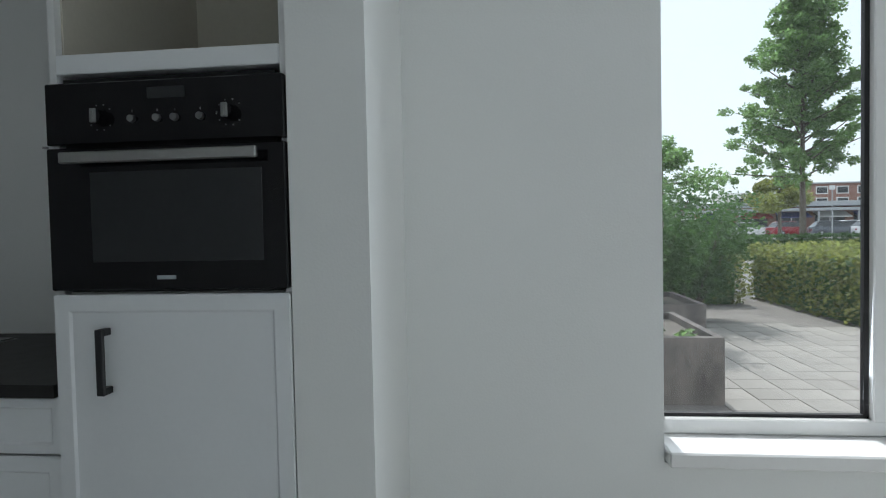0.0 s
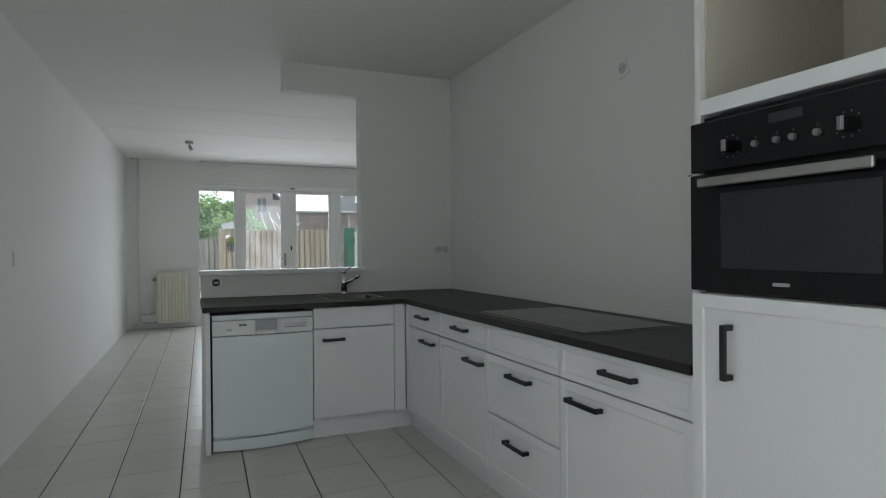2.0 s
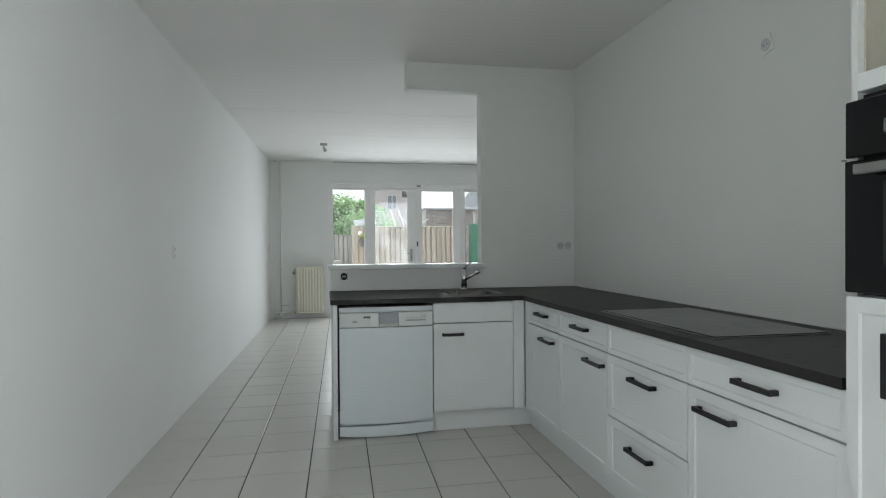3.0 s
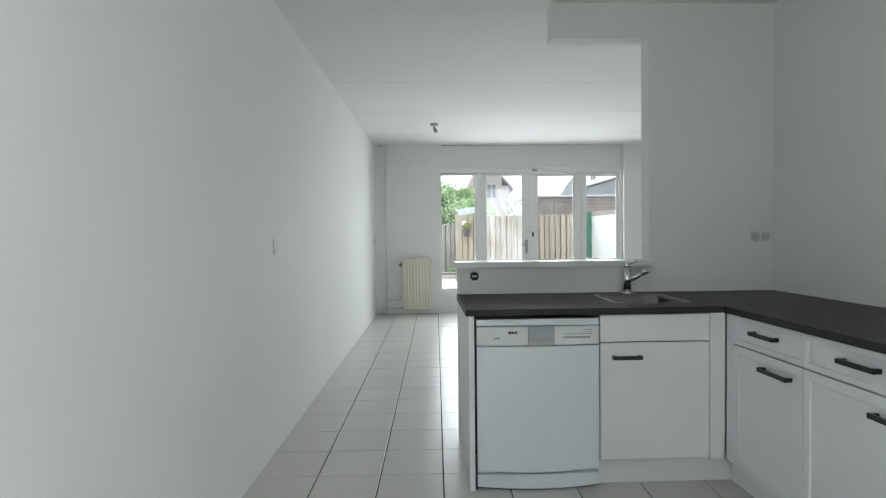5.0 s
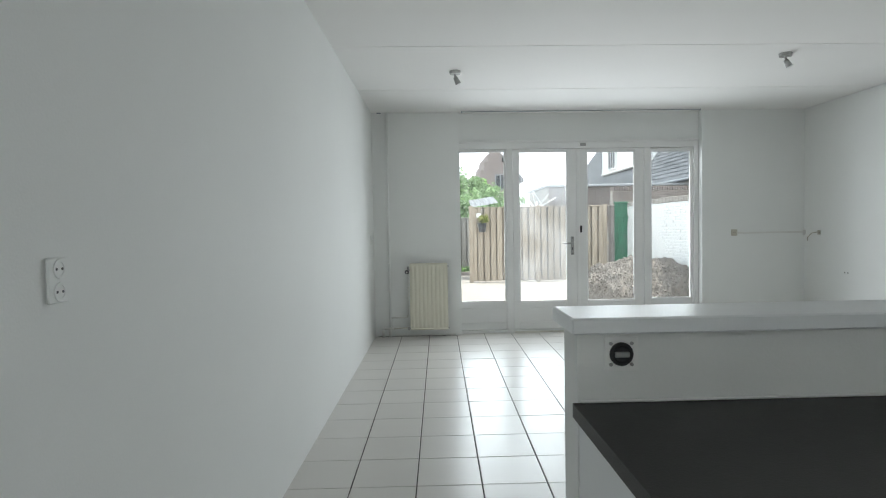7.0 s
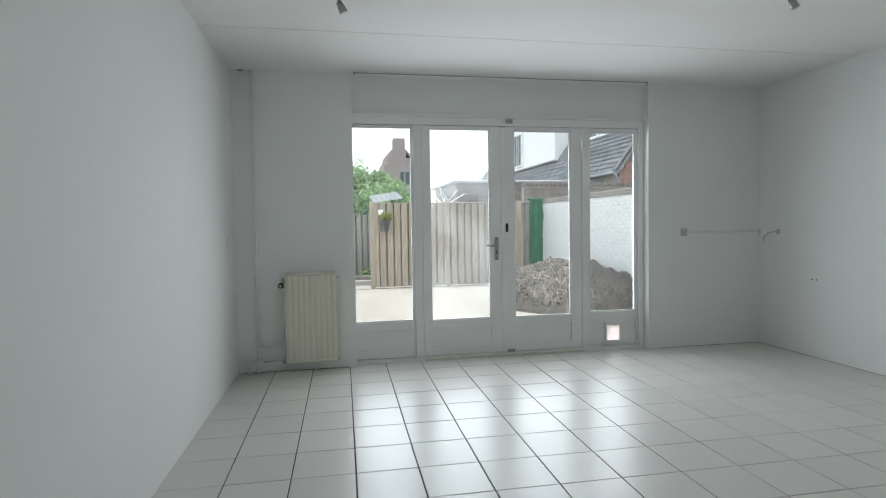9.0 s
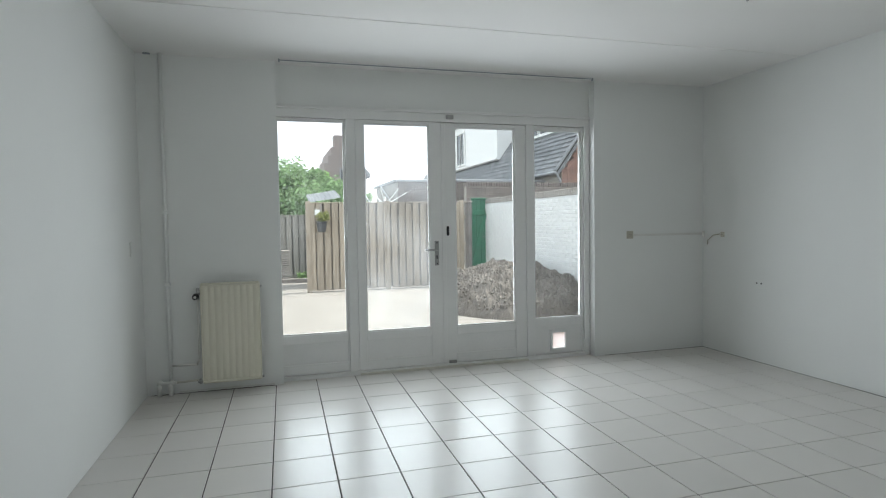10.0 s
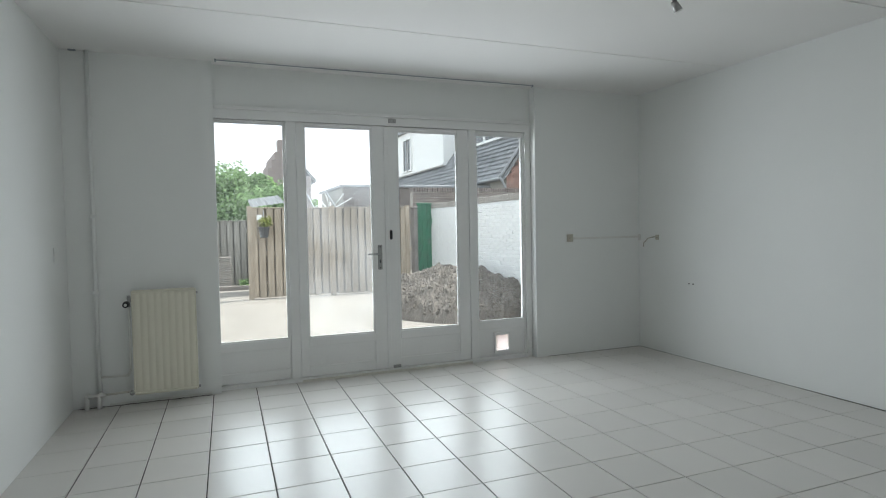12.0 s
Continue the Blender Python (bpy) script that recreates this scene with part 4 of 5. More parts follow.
part("plant", leaves(bmesh.new(), 260, (1.95, FY - 0.13, 1.46), (0.16, 0.13, 0.14), 0.03, rng, 0.1), LEAFY, pot)
part("tag", box(1.80, 1.90, FY - 0.02, FY - 0.012, 1.50, 1.60), PLASTIC, pot, "pale label")
part("hook", tube([(1.92, FY - 0.02, 1.70), (1.92, FY - 0.06, 1.68), (1.92, FY - 0.12, 1.37)], 0.006, 8), METALG, pot)

stack = thing("slab_stack", "stack of grey paving slabs by the far fence", "paving slabs", (1.26, 19.0, GZ))
for i in range(15):
    part("slab", box(1.14 + random.uniform(-0.012, 0.012), 1.38 + random.uniform(-0.012, 0.012), 18.85, 19.15, GZ + i * 0.05, GZ + i * 0.05 + 0.045, 0.004), PAVE, stack)
setting("garden_kerb", box(-0.6, 2.6, 18.68, 18.76, GZ - 0.05, GZ + 0.10, 0.01), CONC, "low concrete kerb before the far fence", "kerb")
weeds = tagged(link("weeds", leaves(leaves(bmesh.new(), 420, (1.78, 19.35, 0.05), (0.3, 0.15, 0.16), 0.04, rng, 0.1), 300, (0.3, 19.4, 0.05), (0.6, 0.12, 0.2), 0.04, rng, 0.1), LEAF), "low green weeds at the fence's foot", "weeds", kind="stuff")

# soil heap: a lumpy mound with clods and straw
def mound(x, y):
    """Height of the heap: steep towards the path, flat-topped along the wall."""
    u, v = (x - 4.75) / (1.36 if x < 4.75 else 1.0), (y - 13.55) / 1.6
    d = abs(u) ** 2.2 + abs(v) ** 2.2
    h = 0.66 * max(0.0, 1 - d) ** 0.7
    p = Vector((x * 2.2, y * 2.2, 0))
    return h + (0.13 * noise.noise(p) + 0.07 * noise.noise(p * 2.7)) * min(1.0, h * 4)


def heap():
    t = thing("soil_heap", "heap of dry dug-up soil against the white wall", "soil heap", (4.5, 13.5, GZ))
    bm = bmesh.new()
    NX, NY = 130, 150
    x0, x1, y0, y1 = 3.25, 5.42, 11.8, 15.4
    g = []
    for j in range(NY + 1):
        row = []
        for i in range(NX + 1):
            x, y = x0 + (x1 - x0) * i / NX, y0 + (y1 - y0) * j / NY
            h = mound(x, y)
            p = Vector((x * 2.2, y * 2.2, 0))
            h += (0.045 * noise.noise(p * 5.3) + 0.035 * noise.noise(p * 12) + 0.022 * noise.noise(p * 23)) * min(1.0, h * 4)
            row.append(bm.verts.new((x, y, GZ - 0.01 + max(h, 0.0))))
        g.append(row)
    for j in range(NY):
        for i in range(NX):
            bm.faces.new([g[j][i], g[j][i + 1], g[j + 1][i + 1], g[j + 1][i]])
    part("mound", bm, SOIL, t)
    r = random.Random(11)
    cl = bmesh.new()
    ball = bmesh.new()
    bmesh.ops.create_icosphere(ball, subdivisions=1, radius=1.0)
    ball.verts.index_update()
    corners, faces = [v.co.copy() for v in ball.verts], [[v.index for v in f.verts] for f in ball.faces]
    ball.free()
    for _ in range(7000):
        a, q = r.uniform(0, math.tau), r.random() ** 0.5
        x, y = 4.75 + 1.34 * q * math.cos(a), 13.55 + 1.58 * q * math.sin(a)
        if x > 5.36:
            continue
        h = mound(x, y)
        s = 0.004 + 0.024 * r.random() ** 5
        m = Matrix.Translation((x, y, GZ + max(h, 0.0))) @ Euler((r.random() * 3, r.random() * 3, 0)).to_matrix().to_4x4() @ Matrix.Diagonal((1.1 * s, 0.95 * s, 0.8 * s, 1))
        vs = [cl.verts.new(m @ (c * r.uniform(0.8, 1.2))) for c in corners]
        for f in faces:
            cl.faces.new([vs[k] for k in f])
    part("clods", cl, CLOD, t)["kind"] = "stuff"


heap()

# white painted brick wall: core, coping and bricks
WALLX = 5.40
gw = setting("garden_wall", box(WALLX - 0.002, WALLX + 0.21, 10.05, FY + 0.2, GZ - 0.1, 1.70), WMORT, "white painted brick garden wall", "wall")

# brick wall and houses beyond
def brick_face(bm, x0, x1, y, z0, z1, lx=0.22, lz=0.068, gap=0.010, cut=None, deep=0.012):
    r, z = 0, z0
    while z < z1 - 0.02:
        x = x0 - (lx / 2 if r % 2 else 0)
        while x < x1:
            a, b = max(x, x0), min(x + lx - gap, x1)
            if b - a > 0.03 and (cut is None or cut((a + b) / 2, z)):
                vs = [bm.verts.new(p) for p in ((a, y, z), (b, y, z), (b, y, z + lz - gap), (a, y, z + lz - gap))]
                ws = [bm.verts.new((v.co.x, y + deep, v.co.z)) for v in vs]
                bm.faces.new(vs)
                for k in range(4):
                    bm.faces.new([vs[k], ws[k], ws[(k + 1) % 4], vs[(k + 1) % 4]])
            x += lx
        z += lz
        r += 1
    return bm


def pane_window(parent, x0, x1, y, z0, z1, bars=1):
    w = part("window", slab([x0, x0 + 0.07, x1 - 0.07, x1], [z0, z0 + 0.07, z1 - 0.07, z1], lambda i, j: i != 1 or j != 1, y - 0.05, y + 0.02, "y"), ZINC, parent)
    part("pane", box(x0 + 0.07, x1 - 0.07, y - 0.005, y + 0.01, z0 + 0.07, z1 - 0.07), DARKGL, w)
    for k in range(bars):
        xc = x0 + (x1 - x0) * (k + 1) / (bars + 1)
        part("glazing_bar", box(xc - 0.03, xc + 0.03, y - 0.04, y - 0.006, z0 + 0.07, z1 - 0.07), ZINC, w)


back_wall = thing("brick_wall", "dark brown brick wall with a soldier-course top behind the gate", "wall", (9.0, 20.1, GZ))
part("core", box(6.12, 12.0, 20.012, 20.22, GZ, 2.27), MORTAR, back_wall)
part("bricks", brick_face(bmesh.new(), 6.12, 10.0, 20.0, 0.9, 2.27), DBRICK, back_wall)["kind"] = "stuff"
top = bmesh.new()
for i in range(70):
    box(6.10 + i * 0.075, 6.163 + i * 0.075, 19.985, 20.235, 2.271, 2.385 + 0.006 * (i % 3), 0.004, top)
part("coping", top, DBRICK, back_wall, "upright coping bricks")["kind"] = "stuff"
annex = thing("flat_roofed_annex", "brick annex with a pale flat roof edge", "building", (6.2, 25.0, GZ))
part("wall", box(4.9, 10.0, 23.212, 27.0, GZ, 2.62), MORTAR, annex)
# greyer brick chosen here so that its colour carries the haze
part("bricks", brick_face(bmesh.new(), 4.9, 8.5, 23.2, 1.2, 2.62), DBRICK, annex)["kind"] = "stuff"
part("roof_edge", box(4.8, 10.1, 23.1, 27.1, 2.621, 2.70, 0.01), ZINC, annex)
lean = thing("glass_lean_to", "pale lean-to with a sloping glazed roof", "lean-to", (3.9, 23.5, GZ))
part("wall", box(2.9, 4.78, 23.2, 26.0, GZ, 1.9), RENDERW, lean)
for i in range(6):
    x = 2.95 + i * 0.35
    part("rafter", tube([(x, 23.15, 1.92), (x + 0.1, 25.9, 2.75)], 0.016, 8), METALG, lean)
part("glazing", slab([2.9, 4.8], [23.15, 25.9], lambda i, j: True, 1.93, 1.95), METALG, lean)
shed = thing("low_shed", "low shed with a pale corrugated roof behind the fence", "shed", (2.1, 17.8, GZ))
part("wall", box(1.9, 2.32, 17.4, 18.4, GZ, 1.75), WOOD, shed)
roof = bmesh.new()
pv = None
for i in range(14):
    x = 1.75 + i * 0.05
    row = [roof.verts.new((x, y, z + (0.012 if i % 2 else 0))) for y, z in ((17.25, 1.76 + 0.10 * i / 13), (18.5, 1.98 + 0.1 * i / 13))]
    if pv:
        roof.faces.new([pv[0], row[0], row[1], pv[1]])
    pv = row
bmesh.ops.solidify(roof, geom=roof.faces[:], thickness=0.012)
part("roof", roof, METALG, shed, "pale corrugated sheet roof")


def tiled_roof(eave, along, up, nu, nv, amp=0.03):
    """Rows of wavy pantiles: eave corner, step along the eave, step up the slope."""
    bm = bmesh.new()
    eave, along, up = Vector(eave), Vector(along), Vector(up)
    nrm = along.cross(up).normalized()
    if nrm.z < 0:
        nrm = -nrm
    K = 5
    for v in range(nv):
        for u in range(nu):
            lo, hi = [], []
            for k in range(K + 1):
                s = (u + k / K)
                w = nrm * (amp * (0.5 + 0.5 * math.cos(k / K * math.tau)))
                base = eave + along * s
                lo.append(bm.verts.new(base + up * v + w + nrm * 0.035))
                hi.append(bm.verts.new(base + up * (v + 1.06) + w))
            for k in range(K):
                bm.faces.new([lo[k], lo[k + 1], hi[k + 1], hi[k]])
    return bm


house = thing("house", "brick house with dark pantile roof and white dormers", "house", (13.0, 28.0, GZ))
part("wall", box(10.0, 16.5, 21.912, 42.0, GZ, 2.9), MORTAR, house)
gab = bmesh.new()
vs = [gab.verts.new(p) for p in ((10.0, 21.912, 2.9), (16.5, 21.912, 2.9), (13.3, 21.912, 7.4))]
gab.faces.new(vs)
bmesh.ops.solidify(gab, geom=gab.faces[:], thickness=0.2)
part("gable", gab, MORTAR, house)
part("bricks", brick_face(bmesh.new(), 10.0, 13.2, 21.9, 1.4, 7.0, cut=lambda x, z: z < 2.9 + (x - 10.0) * 1.36 - 0.05), BRICK, house)["kind"] = "stuff"
SL = Vector((3.3, 0, 4.5)) / 19
part("roof", tiled_roof((9.72, 21.75, 2.86), (0, 0.21, 0), SL * 0.7, 95, 29, 0.04), ROOF, house)
part("roof_underlay", rings([[(9.75, 21.8, 2.80), (9.75, 42, 2.80), (9.85, 42, 2.78), (9.85, 21.8, 2.78)], [(13.2, 21.8, 7.50), (13.2, 42, 7.50), (13.3, 42, 7.4), (13.3, 21.8, 7.4)]], True, True), ROOF, house)
part("gutter", tube([(9.68, 21.7, 2.84), (9.68, 42, 2.84)], 0.05, 10), ZINC, house, "grey gutter")
part("drain_pipe", tube([(9.72, 21.75, 2.82), (9.92, 21.82, 2.55), (9.95, 21.84, 1.0)], 0.04, 10), ZINC, house)
part("verge", tube([(9.70, 21.75, 2.90), (13.2, 21.75, 7.66)], 0.05, 8), ROOF, house)
for y0, y1, x, z0, z1, lights in ((28.3, 34.9, 10.35, 3.95, 6.1, ((32.55, 33.0, 4.2, 5.7), (33.1, 33.65, 4.2, 5.7))), (22.6, 26.4, 10.85, 4.25, 6.2, ((22.85, 24.0, 4.55, 5.9), (24.15, 25.1, 4.55, 5.9), (25.25, 26.2, 4.55, 5.9)))):
    d = part("dormer", box(x, 13.6, y0, y1, z0, z1, 0.02), RENDERW, house, "white clad dormer")
    part("dormer_roof", box(x - 0.15, 13.7, y0 - 0.12, y1 + 0.12, z1 + 0.001, z1 + 0.16, 0.01), ZINC, d)
    part("dormer_sill", box(x - 0.06, x - 0.003, y0, y1, z0 + 0.02, z0 + 0.10, 0.01), RENDERW, d)
    for a, e, w0, w1 in lights:
        part("pane", box(x - 0.03, x - 0.004, a, e, w0, w1, 0.01), DARKGL, d)
        part("window_frame", slab([a - 0.09, a, e, e + 0.09], [w0 - 0.09, w0, w1, w1 + 0.09], lambda i, j: i != 1 or j != 1, x - 0.07, x - 0.003, "x"), RENDERW, d)

far = thing("stepped_gable_house", "far brick house with a stepped gable and chimney", "house", (5.4, 40.0, GZ))
part("wall", slab([3.62, 3.92, 4.16, 4.38, 4.60, 4.82, 5.5, 6.1, 6.6], [GZ, 4.0, 4.45, 4.9, 5.35, 5.85], lambda i, j: j <= (0, 1, 2, 3, 4, 4, 3, 1)[i], 40.0, 46.0, "y"), HAZEBRICK, far)
part("chimney", box(4.8, 5.5, 40.4, 41.2, 5.85, 6.6, 0.01), HAZEBRICK, far)
part("roof", rings([[(5.5, 40.1, 5.9), (5.5, 46, 5.9), (5.5, 46, 5.7), (5.5, 40.1, 5.7)], [(6.9, 40.1, 4.3), (6.9, 46, 4.3), (6.9, 46, 4.1), (6.9, 40.1, 4.1)]], True, True), ROOF, far)
pane_window(far, 5.05, 5.75, 40.0, 3.6, 4.6)
dryer = thing("rotary_dryer", "white rotary clothes dryer with drooping arms behind the fence", "clothes dryer", (3.85, 19.9, GZ))
part("pole", cyl((3.85, 19.9, GZ), (3.85, 19.9, 2.0), 0.022, n=10), RENDERW, dryer)
for ax, ay, az in ((-0.45, 0.3, 0.36), (0.62, 0.2, 0.22), (0.25, -0.5, 0.28), (-0.2, -0.45, 0.3)):
    part("arm", tube([(3.85, 19.9, 1.78), (3.85 + ax, 19.9 + ay, 1.9 + az)], 0.009, 8), RENDERW, dryer)


def tree(name, label, x, y, z0, trunk_h, r, crown_h, n, size, material, seed, tr=0.12, limbs=9, cone=False):
    rg = random.Random(seed)
    t = thing(name, label, "tree", (x, y, z0))
    bm = cyl((x, y, z0 - 0.1), (x + 0.05, y, z0 + trunk_h), tr, tr * 0.7, 12)
    top = Vector((x + 0.05, y, z0 + trunk_h))
    apex = Vector((x, y, z0 + trunk_h + crown_h * 0.85))
    cyl(top, apex, tr * 0.7, tr * 0.12, 10, bm)
    spots = []
    for i in range(limbs):
        f = (i + 0.5) / limbs
        p = top.lerp(apex, f * 0.85)
        a = i * 2.4 + rg.uniform(-0.3, 0.3)
        w = r * (0.55 + 0.6 * math.sin(math.pi * (0.15 + 0.75 * f))) * rg.uniform(0.7, 1.0) * (1.15 - 0.6 * f)
        if cone:
            p = top.lerp(apex, min(0.99, max(0.0, f * 0.97 + rg.uniform(-0.03, 0.03))))
            w = r * (1.08 - 0.98 * f) * rg.uniform(0.55, 1.15) * (0.7 + 1.5 * f if f < 0.2 else 1)
        q = p + Vector((math.cos(a) * w, math.sin(a) * w, w * rg.uniform(0.1, 0.6) if cone else crown_h * rg.uniform(0.06, 0.16)))
        cyl(p, q, tr * 0.28, tr * 0.06, 8, bm)
        spots += [(p.lerp(q, k) + Vector((rg.gauss(0, 0.16), rg.gauss(0, 0.16), rg.gauss(0, 0.12))), rg.uniform(0.24, 0.46)) for k in (0.3, 0.5, 0.68, 0.84, 1.0)] if cone else [(p.lerp(q, 0.55), w * 0.45), (q, w * 0.5)]
    part("trunk", bm, BARK, t)
    cr = bmesh.new()
    spots.append((apex, r * 0.35))
    for c, w in spots:
        leaves(cr, int(n / len(spots)), c, (w * 1.1, w * 1.1, w * 0.8), size, rg, 0.25)
    part("crown", cr, material, t)
    return t


tree("garden_tree", "bushy green tree behind the far garden fence", 1.55, 22.5, GZ, 0.7, 1.9, 2.55, 30000, 0.055, LEAFHAZE, 21, 0.1, 18)
tree("garden_tree", "darker green tree beside the brick house", 2.85, 27.0, GZ, 1.2, 1.05, 2.2, 9000, 0.06, LEAF, 22, 0.1, 11)
tree("garden_tree", "distant pale tree between the roofs", 8.3, 60.0, GZ, 3.0, 1.6, 4.0, 3500, 0.16, LEAF, 23, 0.15, 8)


# ---- street side ----
SZ = -0.15
setting("street_ground", box(-110, 160, -110, 130, SZ - 0.4, SZ), GROUND, "pale street surface reaching the shops", "ground")
path = setting("path", box(2.91, 12.0, -12.0, 3.0, SZ - 0.02, SZ + 0.004), CONC, "slab path along the house front", "pavement")


def planter(name, x0, x1, y0, y1, h, label):
    t = thing(name, label, "planter", ((x0 + x1) / 2, (y0 + y1) / 2, SZ), "concrete planters")
    w = 0.06
    part("trough", slab([x0, x0 + w, x1 - w, x1], [y0, y0 + w, y1 - w, y1], lambda i, j: i != 1 or j != 1, SZ, SZ + h), PLANTC, t)
    part("earth", box(x0 + w, x1 - w, y0 + w, y1 - w, SZ, SZ + h - 0.06), SOIL, t)
    return t


p1 = planter("planter", 5.52, 6.9, -1.76, 0.6, 0.52, "weathered concrete planter with young plants")
p2 = planter("planter", 7.6, 8.9, -2.30, 0.6, 0.50, "weathered concrete planter behind another")
rg = random.Random(31)
seedl = bmesh.new()
for k in range(9):
    leaves(seedl, 40, (5.75 + rg.uniform(0, 0.8), -1.55 + k * 0.2, SZ + 0.50), (0.12, 0.1, 0.07), 0.035, rg, 0.1)
tagged(link("seedlings", seedl, LEAF), "small green seedlings in the planter", "plants", kind="stuff")


def shrub(name, label, x, y, z, h, r, n, material, seed, stems=6, size=0.045):
    rr = random.Random(seed)
    t = thing(name, label, "shrub", (x, y, z))
    st, cr = bmesh.new(), bmesh.new()
    for i in range(stems):
        a = i * math.tau / stems + rr.uniform(-0.3, 0.3)
        q = Vector((x + math.cos(a) * r * 0.6, y + math.sin(a) * r * 0.6, z + h * rr.uniform(0.6, 0.95)))
        cyl((x + math.cos(a) * 0.05, y + math.sin(a) * 0.05, z), q, 0.018, 0.006, 7, st)
        for f in (0.45, 0.7, 1.0):
            leaves(cr, n // (stems * 3), Vector((x, y, z)).lerp(q, f), (r * 0.5, r * 0.5, h * 0.2), size, rr, 0.15)
    part("stems", st, BARK, t)
    part("foliage", cr, material, t)


def hedge(name, label, x0, x1, y0, y1, z1, n, material, seed, size=0.04):
    rr = random.Random(seed)
    t = thing(name, label, "hedge", ((x0 + x1) / 2, (y0 + y1) / 2, SZ))
    # the core is an added block; its dark colour paints the inner shade
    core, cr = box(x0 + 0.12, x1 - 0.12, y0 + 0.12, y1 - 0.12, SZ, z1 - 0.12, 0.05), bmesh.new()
    part("core", core, LEAFD, t, "added block, dark green for the shade between the leaves")
    for _ in range(n):
        f = rr.random()
        x, y, z = rr.uniform(x0, x1), rr.uniform(y0, y1), SZ + (z1 - SZ) * rr.random() ** 0.8
        if f < 0.35:
            z = z1 + rr.gauss(0, 0.035)
        elif f < 0.7:
            x = x0 + abs(rr.gauss(0, 0.06))
        elif f < 0.85:
            y = y1 - abs(rr.gauss(0, 0.06))
        else:
            y = y0 + abs(rr.gauss(0, 0.06))
        leaves(cr, 1, (x, y, z), (0.04, 0.04, 0.04), size, rr, 0.0)
    part("foliage", cr, material, t)


shrub("shrub", "loose green shrub growing in the planter", 8.2, -1.75, SZ + 0.44, 1.3, 0.95, 11000, LEAFD, 41, 9, 0.03)
shrub("shrub", "tall loose shrub beside the planters", 9.6, -2.7, SZ, 1.75, 1.0, 11000, LEAFD, 42, 9, 0.032)
shrub("shrub", "slender young shrub in the near planter", 6.1, -1.35, SZ + 0.44, 1.5, 0.2, 700, LEAFD, 43, 3, 0.03)
tree("street_tree", "light green young tree behind the shrubs", 14.5, -3.6, SZ, 1.9, 1.0, 1.45, 5200, 0.05, LEAF, 46, 0.08, 7)
hedge("hedge", "clipped hedge with yellowing leaves along the path", 8.7, 12.5, -9.4, -4.55, 0.80, 15000, LEAFY, 44)
hedge("hedge", "farther clipped hedge behind the path", 11.2, 13.5, -4.1, 0.5, 0.70, 8000, LEAFY, 45)
hedge("hedge", "low long hedge by the road", 24.0, 25.5, -26.0, -8.0, 0.70, 9000, LEAFD, 47, 0.08)

tree("street_tree", "tall green street tree before the shops", 26.0, -12.0, SZ, 3.0, 3.4, 9.4, 46000, 0.08, LEAF, 51, 0.14, 92, True)
tree("street_tree", "small yellow-green tree by the car park", 44.0, -19.0, SZ, 2.2, 2.2, 2.4, 7000, 0.13, LEAFY, 52, 0.14, 9)
lamp_post = thing("street_lamp", "tall grey steel street lamp post", "street lamp", (25.0, -14.6, SZ))
part("pole", cyl((25.0, -14.6, SZ), (25.0, -14.6, 8.0), 0.11, 0.07, 14), METALG, lamp_post)
part("arm", tube([(25.0, -14.6, 7.95), (24.2, -14.4, 8.2)], 0.04, 8), METALG, lamp_post)
part("lantern", box(23.5, 24.3, -14.55, -14.25, 8.12, 8.25, 0.03), METALG, lamp_post)
for x, y, h in ((58.0, -27.0, 3.4), (56.0, -28.6, 4.0)):
    sp = thing("sign_post", "thin grey post in the car park", "post", (x, y, SZ))
    part("pole", cyl((x, y, SZ), (x, y, h), 0.06, 0.05, 10), METALG, sp)
    part("sign", box(x - 0.03, x + 0.03, y - 0.25, y + 0.25, h, h + 0.4, 0.02), CARW, sp)


